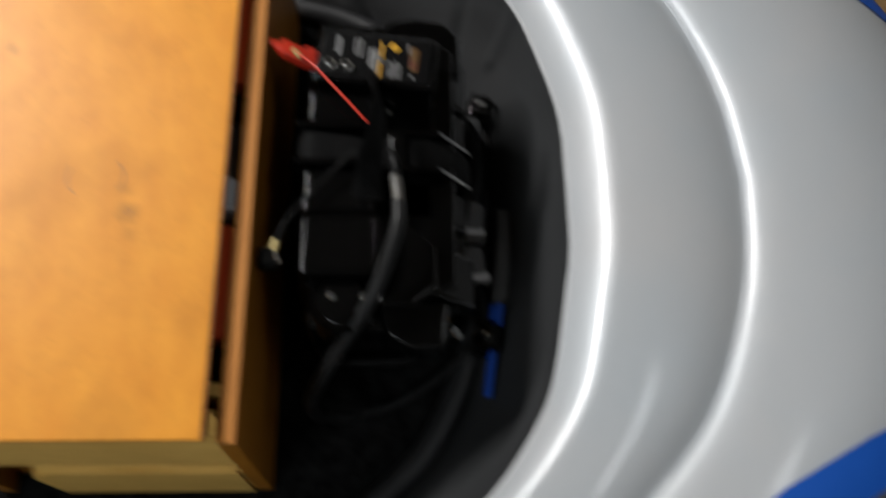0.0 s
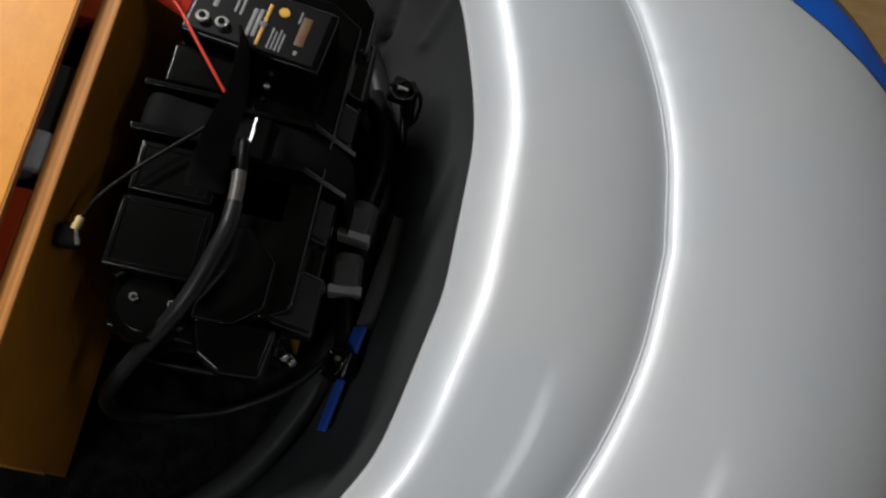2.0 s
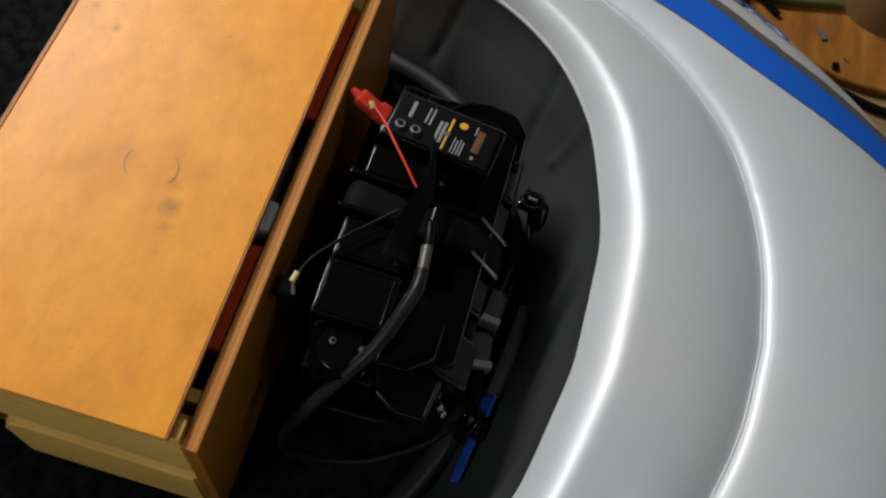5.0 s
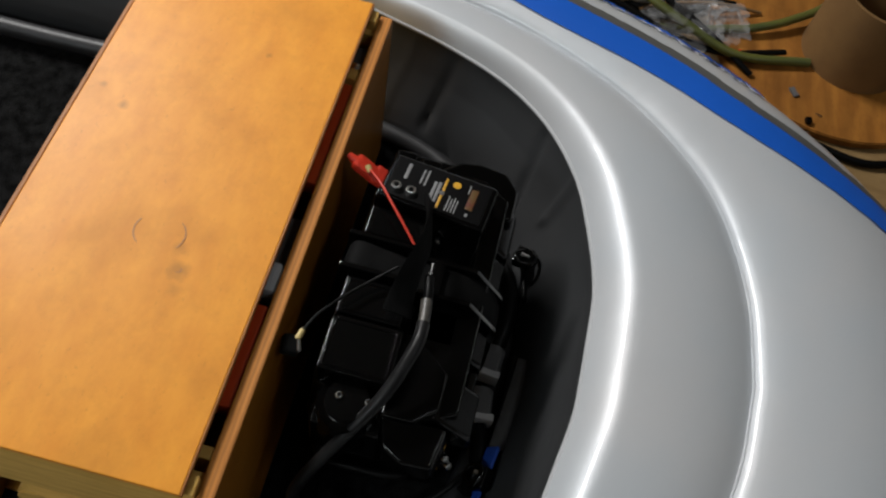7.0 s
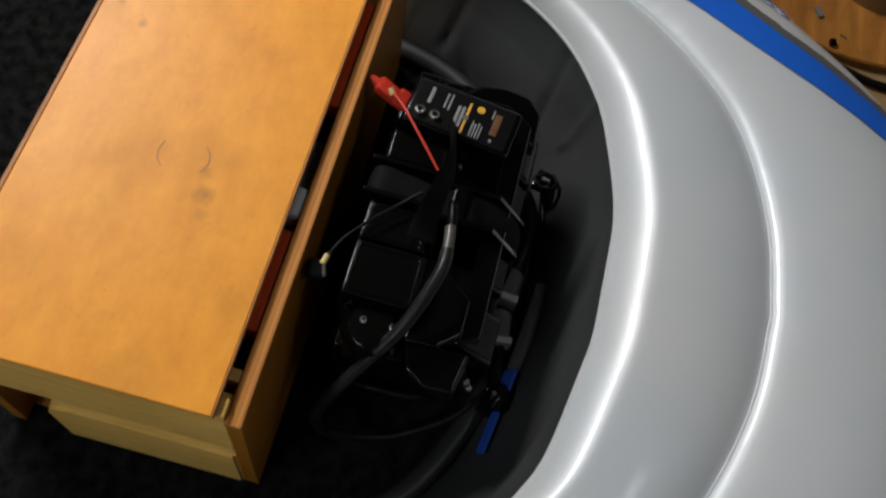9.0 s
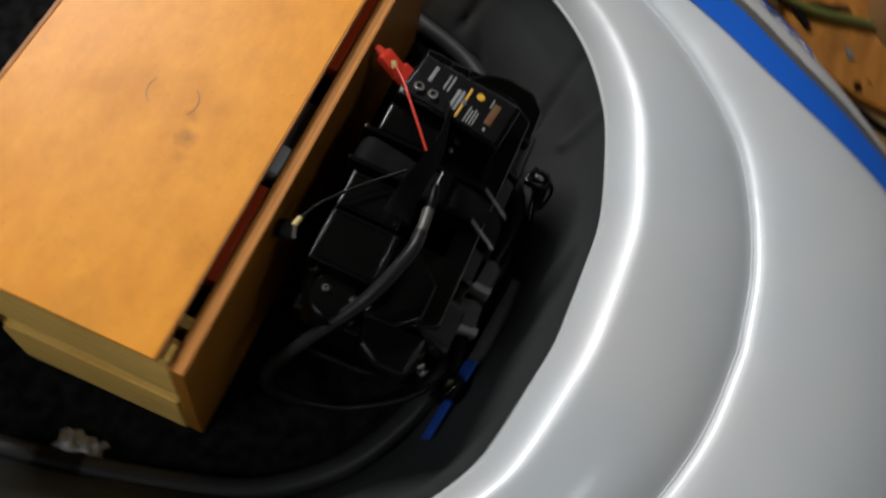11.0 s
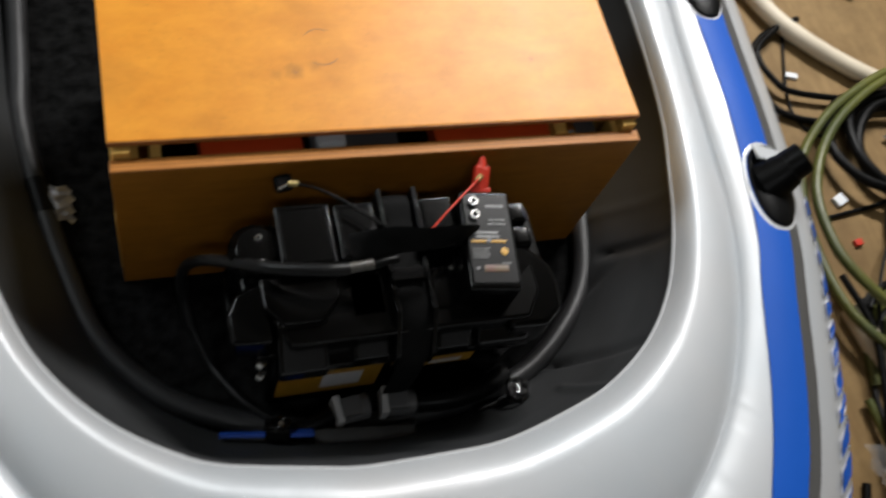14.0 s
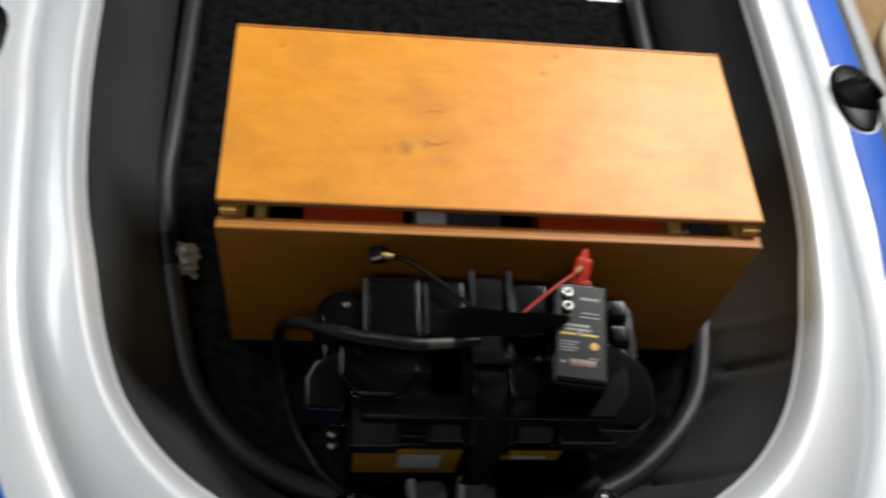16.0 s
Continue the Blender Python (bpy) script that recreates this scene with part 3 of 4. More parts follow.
# ---- the wooden box ----
HALF = 0.31
wooden_box = thing("wooden_box", (0, 0, 0), "honey-stained plywood box with a loose lid, standing in the boat", "box")
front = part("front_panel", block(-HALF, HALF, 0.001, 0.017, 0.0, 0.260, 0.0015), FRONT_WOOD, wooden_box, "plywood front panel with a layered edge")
part("top_edge", block(-HALF + 0.0005, HALF - 0.0005, 0.0015, 0.0165, 0.2595, 0.2612, 0.0006), EDGE_WOOD, front)
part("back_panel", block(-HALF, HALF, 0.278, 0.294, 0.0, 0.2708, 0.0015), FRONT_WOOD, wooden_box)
for side in (1, -1):
    x0, x1 = sorted((side * (HALF - 0.004), side * (HALF - 0.022)))
    part("end_rail", block(x0, x1, 0.018, 0.277, 0.137, 0.2708, 0.0015), PINE, wooden_box, "raw pine end rail")
    bm = bmesh.new()
    outline = [(0.018, 0.0), (0.018, 0.128)]
    outline += [(0.195 + 0.030 * math.sin(a), 0.098 + 0.030 * math.cos(a)) for a in (math.pi / 2 * j / 8 for j in range(9))]
    outline += [(0.225, 0.0)]
    xa, xb = side * (HALF + 0.002), side * (HALF - 0.015)
    one, two = ([bm.verts.new((x, y, z)) for y, z in outline] for x in (xa, xb))
    bm.faces.new(one)
    bm.faces.new(list(reversed(two)))
    for k in range(len(one)):
        n = (k + 1) % len(one)
        bm.faces.new((one[k], one[n], two[n], two[k]))
    bmesh.ops.bevel(bm, geom=[e for e in bm.edges if abs(e.verts[0].co.x - e.verts[1].co.x) < 1e-6], offset=0.003, segments=2, affect="EDGES")
    part("end_board", bm, PINE, wooden_box, "raw pine end board with a rounded corner")
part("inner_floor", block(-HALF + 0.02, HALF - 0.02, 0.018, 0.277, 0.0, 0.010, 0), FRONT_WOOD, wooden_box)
for x in (-HALF + 0.006, HALF - 0.030):
    part("corner_block", block(x, x + 0.024, 0.0175, 0.040, 0.15, 0.2555, 0.001), PINE, wooden_box)
lid = part("lid", block(-HALF, HALF, 0.0275, 0.2905, 0.2711, 0.2785, 0.0012), LID_WOOD, wooden_box, "honey-stained lid with ring marks")
part("lid_edge", block(-HALF, HALF, 0.2907, 0.296, 0.2713, 0.2783, 0.0014), WORN_EDGE, lid, "worn red-brown lid edge")
part("lid_edge", block(-HALF, HALF, 0.0255, 0.0273, 0.2713, 0.2784, 0.0006), WORN_EDGE, lid, "worn red-brown lid edge")
part("lid_batten", block(-0.27, 0.27, 0.215, 0.255, 0.2550, 0.2709, 0.001), PINE, wooden_box)
INK = surface("pencil_mark", (0.31, 0.115, 0.016), (0.42, 0.165, 0.020), rough=0.5, bump=0.0)


def arc_mark(cx, cy, r, start, end, wide):
    bm = bmesh.new()
    rows_ = [[bm.verts.new((cx + (r + s * wide * (0.2 + math.sin(math.pi * j / 16))) * math.cos(a), cy + (r + s * wide) * 1.15 * math.sin(a), 0.2789)) for j, a in enumerate(start + (end - start) * i / 16 for i in range(17))] for s in (-0.5, 0.5)]
    for j in range(16):
        bm.faces.new((rows_[0][j], rows_[0][j + 1], rows_[1][j + 1], rows_[1][j]))
    return bm


part("ring_mark", arc_mark(-0.069, 0.143, 0.0225, radians(62), radians(140), 0.0014), INK, lid)
part("ring_mark", arc_mark(-0.069, 0.143, 0.0225, radians(236), radians(318), 0.0014), INK, lid)
part("knot", arc_mark(-0.1035, 0.1105, 0.0030, radians(150), radians(330), 0.0016), INK, lid, "dark split knot")

# what shows through the gap under the lid
def in_box(name, label, category, material, x0, x1, top, y0=0.0178, y1=0.20, bevel=0.003, z0=0.010):
    ob = part(name, block(x0, x1, y0, y1, z0, top, bevel), material)
    return tagged(ob, label, category)


in_box("tool_case", "red plastic tool case inside the wooden box", "tool case", RED_TOOLBOX, -0.217, -0.106, 0.257)
in_box("tool_case", "red plastic tool case inside the wooden box", "tool case", RED_TOOLBOX, 0.049, 0.196, 0.257)
bottle = in_box("bottle", "pale grey plastic bottle inside the wooden box", "bottle", GREY_BOTTLE, -0.092, -0.057, 0.262, 0.0178, 0.062, 0.006)
part("cap", drum(0.012, 0.011, 0.012, (-0.073, 0.046, 0.256)), GREY_BOTTLE, bottle)
in_box("black_case", "black plastic case inside the wooden box", "case", BLACK_PLASTIC, -0.104, -0.094, 0.240)
in_box("grey_case", "dark grey plastic case inside the wooden box", "case", CONNECTOR_GREY, -0.055, 0.008, 0.246)
in_box("black_case", "black plastic case inside the wooden box", "case", BLACK_PLASTIC, 0.010, 0.047, 0.240)
in_box("black_case", "black plastic case inside the wooden box", "case", BLACK_PLASTIC, -0.255, -0.219, 0.240)
in_box("grey_case", "dark grey plastic case inside the wooden box", "case", CONNECTOR_GREY, 0.234, 0.262, 0.250)
in_box("wood_offcut", "pale pine offcut inside the wooden box", "wood", PINE, -0.269, -0.257, 0.2600, 0.0178, 0.10, 0.001)
in_box("wood_offcut", "pale pine offcut inside the wooden box", "wood", PINE, 0.199, 0.215, 0.2635, 0.0178, 0.10, 0.001)
in_box("can", "small bright metal can inside the wooden box", "can", METAL, 0.2165, 0.229, 0.2600, 0.0178, 0.038, 0.005)

# ---- the battery case ----
case = thing("battery_case", (0, -0.11, 0), "black plastic battery case with a meter panel, standing on the carpet", "battery case")


def case_part(name, bm, material=BLACK_PLASTIC, parent=case, label="", smooth=False):
    bm.transform(pose(0, 0.11, 0))
    return part(name, bm, material, parent, label, smooth, True)


def slab(outline, z0, z1, bevel, heights=None, draw=0.0):
    """A moulded lump with a plan outline; heights lowers single top corners, draw pulls the top in."""
    bm = bmesh.new()
    mx = sum(x for x, y in outline) / len(outline)
    my = sum(y for x, y in outline) / len(outline)
    low = [bm.verts.new((x, y, z0)) for x, y in outline]
    high = [bm.verts.new((x + (draw if x < mx else -draw), y + (draw if y < my else -draw), heights[k] if heights else z1)) for k, (x, y) in enumerate(outline)]
    bm.faces.new(high)
    bm.faces.new(list(reversed(low)))
    for k in range(len(low)):
        n = (k + 1) % len(low)
        bm.faces.new((low[k], low[n], high[n], high[k]))
    bmesh.ops.bevel(bm, geom=bm.edges[:], offset=bevel, segments=3, affect="EDGES", profile=0.55)
    return bm


def ridge(x0, x1, profile, bevel):
    """A moulding with one section, front to back, between two ends."""
    bm = bmesh.new()
    one = [bm.verts.new((x0, y, z)) for y, z in profile]
    two = [bm.verts.new((x1, y, z)) for y, z in profile]
    bm.faces.new(one)
    bm.faces.new(list(reversed(two)))
    for k in range(len(one)):
        n = (k + 1) % len(one)
        bm.faces.new((one[k], one[n], two[n], two[k]))
    bmesh.ops.bevel(bm, geom=bm.edges[:], offset=bevel, segments=3, affect="EDGES", profile=0.55)
    return bm


def skirt(top, reach, back=-0.118):
    """Section of a front pad: flat top, slanted face, short upright lip."""
    return [(back, 0.152), (back, top), (-0.170, top), (-reach, 0.178), (-reach, 0.156)]


case_part("body", block(-0.163, 0.141, -0.190, -0.036, 0.0, 0.156, 0.008, 0.002))
for x0, x1, z0, wide in ((-0.152, -0.029, 0.040, (-0.10, -0.052)), (0.006, 0.085, 0.086, (0.03, 0.07))):
    sticker = case_part("front_label", block(x0, x1, -0.1912, -0.1860, z0, 0.118, 0.0008, 0), YELLOW_LABEL, label="yellow printed label")
    case_part("label_print", block(*wide, -0.1920, -0.1910, max(0.058, z0 + 0.006), 0.100, 0), CONNECTOR_PALE, sticker, label="pale unreadable print")
case_part("lid", slab([(-0.168, -0.060), (-0.150, -0.036), (0.128, -0.036), (0.148, -0.060), (0.148, -0.165), (0.128, -0.196), (-0.150, -0.196), (-0.168, -0.165)], 0.150, 0.212, 0.004, draw=0.004))
case_part("lip", ridge(-0.158, 0.136, [(-0.160, 0.152), (-0.160, 0.172), (-0.196, 0.172), (-0.205, 0.166), (-0.205, 0.152)], 0.0020))
# raised pads of the lid's back row
for x0, x1, y0, y1, top in ((-0.149, -0.088, -0.118, -0.043, 0.2445), (-0.083, -0.038, -0.112, -0.043, 0.239), (0.016, 0.053, -0.110, -0.045, 0.241), (-0.026, 0.006, -0.104, -0.038, 0.229)):
    pad = case_part("pad", block(x0, x1, y0, y1, 0.205, top, 0.0030))
    if x0 < -0.06:
        frame_bm = bmesh.new()
        for box in ((x0 + 0.004, x1 - 0.004, y0 + 0.004, y0 + 0.0062), (x0 + 0.004, x1 - 0.004, y1 - 0.0062, y1 - 0.004), (x0 + 0.004, x0 + 0.0062, y0 + 0.0064, y1 - 0.0064), (x1 - 0.0062, x1 - 0.004, y0 + 0.0064, y1 - 0.0064)):
            edge = block(*box, top - 0.001, top + 0.0010, 0.0004)
            spare = bpy.data.meshes.new("edge")
            edge.to_mesh(spare)
            edge.free()
            frame_bm.from_mesh(spare)
            bpy.data.meshes.remove(spare)
        case_part("moulded_border", frame_bm, parent=pad)
for x in (-0.0305, 0.0105):
    case_part("rib", block(x - 0.0026, x + 0.0026, -0.108, -0.032, 0.16, 0.246, 0.0009))
    case_part("front_rib", ridge(x - 0.0026, x + 0.0026, [(-0.112, 0.16), (-0.112, 0.230), (-0.176, 0.230), (-0.212, 0.186), (-0.212, 0.156)], 0.0009))
# front row: pads with slanted faces
case_part("front_pad", slab([(-0.172, -0.116), (-0.171, -0.150), (-0.152, -0.172), (-0.112, -0.172), (-0.088, -0.146), (-0.088, -0.116)], 0.160, 0.2225, 0.0035))
case_part("front_pad", ridge(-0.160, -0.106, skirt(0.2150, 0.212), 0.0035))
case_part("front_pad", ridge(-0.078, -0.037, skirt(0.2120, 0.206), 0.0030))
case_part("front_pad", ridge(0.017, 0.058, skirt(0.2140, 0.206), 0.0030))
case_part("front_pad", ridge(0.066, 0.130, skirt(0.2100, 0.208), 0.0060))
for x0, x1, reach in ((-0.155, -0.111, 0.2135), (-0.074, -0.041, 0.2075), (0.021, 0.054, 0.2075)):
    lean = pose(0, -reach + 0.0012, 0.1795, math.degrees(math.atan2(0.034, reach - 0.170)), 0, 0)
    case_part("front_plate", block(x0, x1, 0.003, 0.046, -0.002, 0.0012, 0.0008, 0, lean), BLACK_PLATE)
# the chamfered wings at the front corners
case_part("wing", slab([(-0.165, -0.114), (-0.198, -0.126), (-0.209, -0.146), (-0.207, -0.180), (-0.165, -0.186)], 0.166, 0.214, 0.005, (0.2150, 0.2080, 0.2045, 0.2035, 0.2120)))
case_part("wing", slab([(0.110, -0.096), (0.142, -0.102), (0.166, -0.126), (0.173, -0.150), (0.170, -0.184), (0.148, -0.202), (0.100, -0.202), (0.100, -0.110)], 0.150, 0.216, 0.008, (0.2170, 0.2150, 0.2100, 0.2075, 0.2050, 0.2050, 0.2090, 0.2160)))
for side, cx in ((-1, -0.168), (1, 0.140)):
    case_part("end_shelf", block(cx - 0.022, cx + 0.022, -0.122, -0.048, 0.130, 0.204, 0.004))
    case_part("end_handle", swept([(cx, -0.052, 0.17), (cx + side * 0.024, -0.062, 0.115), (cx + side * 0.028, -0.105, 0.112), (cx + side * 0.024, -0.150, 0.115), (cx, -0.160, 0.12)], 0.0055, 28, 10), RUBBER, smooth=True)
    if side < 0:
        case_part("end_drum", drum(0.034, 0.030, 0.066, (cx - 0.001, -0.082, 0.197), (0, 0, 0), 36, 0.008))
    else:
        for y0, y1, top in ((-0.076, -0.050, 0.224), (-0.106, -0.080, 0.220)):
            case_part("end_lug", block(cx - 0.014, cx + 0.010, y0, y1, 0.195, top, 0.005))
    case_part("clasp", block(cx - 0.012, cx + 0.012, -0.186, -0.160, 0.090, 0.170, 0.002))
for y in (-0.073, -0.103):
    screw = case_part("screw", drum(0.0040, 0.0036, 0.004, (-0.167, y, 0.2315), sides=18, bevel=0.0008), METAL, label="bright metal screw", smooth=False)
    case_part("screw_recess", drum(0.0022, 0.0022, 0.001, (-0.167, y, 0.2337), sides=12), RUBBER, screw)
# bolts with wing nuts under the wing
for y, z in ((-0.190, 0.160), (-0.196, 0.140)):
    bolt = case_part("bolt", drum(0.0045, 0.0040, 0.010, (-0.176, y, z), (60, 0, -40), 14, 0.001), METAL, label="bright metal bolt")
    case_part("nut", drum(0.0075, 0.0075, 0.004, (-0.174, y + 0.005, z - 0.003), (60, 0, -40), 6, 0.0006), BLACK_PLASTIC, bolt)
for n in range(3):
    case_part("lid_stud", drum(0.0036, 0.0032, 0.006, (0.020 + 0.012 * n, -0.124, 0.2150), sides=14, bevel=0.0008), METAL if n == 2 else BLACK_PLASTIC)
# the meter panel, set slightly askew
ASKEW = pose(0.0815, -0.112, 0, 0, 0, -6.4) @ Matrix.Diagonal((0.92, 1, 1, 1)) @ pose(-0.091, 0.1105, 0)


def meter_part(name, bm, *rest, **more):
    bm.transform(ASKEW)
    return case_part(name, bm, *rest, **more)


meter = meter_part("meter_panel", block(0.058, 0.123, -0.172, -0.050, 0.205, 0.2575, 0.004), label="raised panel with a printed label")
meter_part("label_plate", block(0.0625, 0.1195, -0.166, -0.055, 0.2570, 0.2586, 0.0006), LABEL_BLACK, meter, "black printed label")


def print_bar(x0, x1, y0, y1, material, name="print_bar"):
    bm = block(x0, x1, y0, y1, 0.2584, 0.2592, 0)
    return meter_part(name, bm, material, meter)


print_bar(0.090, 0.113, -0.073, -0.069, INK_WHITE)
print_bar(0.091, 0.112, -0.0895, -0.0875, INK_WHITE)
print_bar(0.090, 0.113, -0.0945, -0.0925, INK_WHITE)
print_bar(0.071, 0.101, -0.1065, -0.1030, INK_WHITE)
print_bar(0.073, 0.102, -0.1115, -0.1080, INK_WHITE)
print_bar(0.066, 0.110, -0.1165, -0.1138, INK_YELLOW, "yellow_bar")
for n in range(4):
    print_bar(0.066, 0.088 - 0.003 * (n % 2), -0.1255 - 0.0034 * n, -0.1240 - 0.0034 * n, INK_WHITE)
print_bar(0.078, 0.108, -0.1525, -0.1445, INK_AMBER, "gauge")
print_bar(0.100, 0.112, -0.1430, -0.1415, INK_WHITE)
print_bar(0.068, 0.072, -0.150, -0.147, INK_WHITE)
meter_part("yellow_dot", drum(0.0046, 0.0046, 0.0010, (0.106, -0.1275, 0.2589), sides=20), INK_YELLOW, meter)
meter_part("badge", drum(0.0032, 0.0032, 0.0012, (0.088, -0.1150, 0.2592), sides=14), CONNECTOR_GREY, meter)
for y in (-0.066, -0.083):
    post = meter_part("terminal", drum(0.0062, 0.0056, 0.006, (0.0745, y, 0.2612), sides=18, bevel=0.001), METAL, meter, "bright metal terminal", True)
    meter_part("terminal_hole", drum(0.003, 0.003, 0.003, (0.0745, y, 0.2634), sides=12), CARPET, meter)

# the strap over the case and down its front
hold = thing("hold_down_strap", (-0.0135, -0.12, 0.22), "black webbing hold-down strap over the battery case", "strap")
HOLD_BASE = pose(0.0135, 0.12, -0.22)
bm = swept([(-0.0135, -0.036, 0.150), (-0.0135, -0.038, 0.235), (-0.0135, -0.075, 0.2375), (-0.0135, -0.115, 0.2300), (-0.0105, -0.172, 0.2215), (-0.0105, -0.203, 0.192), (-0.0105, -0.212, 0.150), (-0.0105, -0.213, 0.030)], 0.017, 60, 12, 0.12)
bm.transform(HOLD_BASE)
part("webbing", bm, WEBBING, hold, smooth=True)
part("buckle", block(-0.033, 0.006, -0.142, -0.126, 0.2285, 0.2350, 0.002, 0, HOLD_BASE), BLACK_PLASTIC, hold, "black plastic buckle")

# the flat carrying strap and the thick cable
tagged(part("carrying_strap", swept([(0.060, -0.104, 0.252), (0.050, -0.108, 0.265), (0.028, -0.113, 0.275), (0.0, -0.116, 0.278), (-0.028, -0.110, 0.270), (-0.052, -0.106, 0.256), (-0.074, -0.106, 0.250)], 0.0026, 60, 12, 6.4, radians(4), radians(62)), WEBBING, None, "", True), "flat black carrying strap arched across the battery case", "strap")
cable = thing("power_cable", (-0.15, -0.11, 0.22), "thick black power cable with a metal crimp, looping to the carpet", "cable")


def loose(name, bm, parent, material, label="", smooth=True):
    bm.transform(Matrix.Translation(-parent.location))
    return part(name, bm, material, parent, label, smooth)


loose("sheath", swept([(-0.084, -0.135, 0.264), (-0.105, -0.135, 0.266), (-0.128, -0.129, 0.260), (-0.150, -0.121, 0.250), (-0.174, -0.108, 0.235), (-0.204, -0.083, 0.203), (-0.227, -0.062, 0.168), (-0.240, -0.049, 0.130), (-0.245, -0.048, 0.095), (-0.243, -0.058, 0.060), (-0.237, -0.086, 0.034)], 0.0068, 80, 12), cable, CABLE_BLACK)
loose("crimp", swept([(-0.058, -0.132, 0.264), (-0.072, -0.134, 0.265), (-0.088, -0.135, 0.265)], 0.0058, 10, 8), cable, CRIMP_METAL, "dull tan-grey metal crimp")
loose("heat_sleeve", swept([(-0.030, -0.128, 0.262), (-0.045, -0.131, 0.264), (-0.062, -0.134, 0.262)], 0.0050, 10, 8), cable, RUBBER)
tagged(part("thin_cable", swept([(-0.238, -0.082, 0.036), (-0.230, -0.105, 0.026), (-0.221, -0.130, 0.020), (-0.207, -0.158, 0.026), (-0.186, -0.190, 0.032), (-0.159, -0.214, 0.034), (-0.110, -0.246, 0.030), (-0.060, -0.252, 0.045), (0.010, -0.252, 0.050)], 0.0040, 60, 8), CABLE_BLACK, None, "", True), "thin black cable curving over the carpet", "cable")
tagged(part("thin_cable", swept([(0.090, -0.248, 0.052), (0.150, -0.236, 0.046), (0.205, -0.215, 0.024), (0.240, -0.190, 0.008)], 0.0040, 30, 8), RUBBER, None, "", True), "thin black cable beside the boat wall", "cable")

# the red clamp and its lead
clamp = thing("battery_clamp", (0.095, -0.020, 0.250), "red spring clamp on a red lead, leaning on the box front", "clamp")
loose("jaw_boot", block(-0.0095, 0.0095, -0.016, 0.016, -0.006, 0.006, 0.004, 0, pose(0.0965, -0.026, 0.241, 24, 6, -12)), clamp, RED_PLASTIC, smooth=False)
loose("jaw_tip", drum(0.0075, 0.0035, 0.018, (0.1000, -0.0105, 0.2480), (-62, 0, -12), 12, 0.001), clamp, RED_PLASTIC)
loose("finger_grip", block(-0.012, 0.012, -0.007, 0.007, -0.004, 0.004, 0.0025, 0, pose(0.094, -0.042, 0.236, 20, 0, -10)), clamp, RED_PLASTIC, smooth=False)
loose("crimp_sleeve", drum(0.0036, 0.0036, 0.008, (0.0915, -0.0300, 0.2500), (0, 70, 40), 12), clamp, YELLOW_SLEEVE, "pale yellow crimp sleeve")
loose("lead", swept([(0.0905, -0.031, 0.251), (0.072, -0.048, 0.258), (0.048, -0.068, 0.259), (0.026, -0.087, 0.258), (0.008, -0.103, 0.255)], 0.0015, 30, 8), clamp, RED_PLASTIC)

# the black lead with a ring terminal
lead = thing("battery_lead", (-0.125, -0.02, 0.24), "thin black lead with a yellow crimped terminal", "lead")
loose("clamp_body", block(-0.010, 0.010, -0.009, 0.009, -0.007, 0.007, 0.004, 0, pose(-0.132, -0.012, 0.238, 20, 0, 10)), lead, WEBBING, smooth=False)
loose("terminal", drum(0.0026, 0.002, 0.013, (-0.1335, -0.0215, 0.2475), (0, 78, 20), 10), lead, METAL)
loose("crimp_sleeve", drum(0.0032, 0.0032, 0.011, (-0.123, -0.0195, 0.2490), (0, 84, -12), 12), lead, YELLOW_SLEEVE, "pale yellow crimp sleeve")
loose("wire", swept([(-0.118, -0.021, 0.249), (-0.098, -0.030, 0.252), (-0.070, -0.050, 0.252), (-0.045, -0.072, 0.252), (-0.025, -0.094, 0.258)], 0.0018, 30, 8), lead, RUBBER)

# ---- round the floor's edge ----
hose_line = [(0.345, 1.30, 0.019), (0.335, 0.60, 0.019), (0.345, 0.30, 0.019), (0.338, 0.08, 0.019), (0.322, -0.02, 0.019), (0.293, -0.095, 0.019), (0.235, -0.160, 0.020), (0.165, -0.206, 0.022), (0.08, -0.228, 0.022), (-0.02, -0.236, 0.022), (-0.12, -0.230, 0.020), (-0.20, -0.206, 0.019), (-0.280, -0.162, 0.019), (-0.343, -0.088, 0.019), (-0.375, 0.00, 0.019), (-0.404, 0.12, 0.019), (-0.424, 0.24, 0.019), (-0.424, 0.34, 0.019), (-0.425, 0.55, 0.019), (-0.43, 1.30, 0.019)]
edge_hose = thing("edge_hose", (0, 0, 0), "dark grey rubber hose laid round the boat's floor edge", "hose")
part("hose", swept(hose_line, 0.0145, 220, 14), FOAM_GREY, edge_hose, smooth=True)
part("joint_sleeve", swept([(-0.3985, 0.095, 0.019), (-0.404, 0.12, 0.019), (-0.409, 0.145, 0.019)], 0.0158, 10, 14), RUBBER, edge_hose, smooth=True)


def connector(x, turn, label):
    ob = thing("plug_connector", (x, -0.222, 0.048), label, "connector", "connectors beside the hose")
    ob.rotation_euler = Euler((0, 0, radians(turn)))
    part("shell", drum(0.0155, 0.0155, 0.042, (0, 0, 0), (0, 90, 0), 20, 0.002), CONNECTOR_GREY, ob, smooth=True)
    part("lock_tab", block(-0.023, -0.014, -0.017, 0.017, -0.010, 0.018, 0.002), CONNECTOR_PALE, ob, "pale locking collar")
    part("cap", block(-0.016, 0.010, -0.012, 0.012, 0.006, 0.019, 0.003), CONNECTOR_GREY, ob)
    return ob


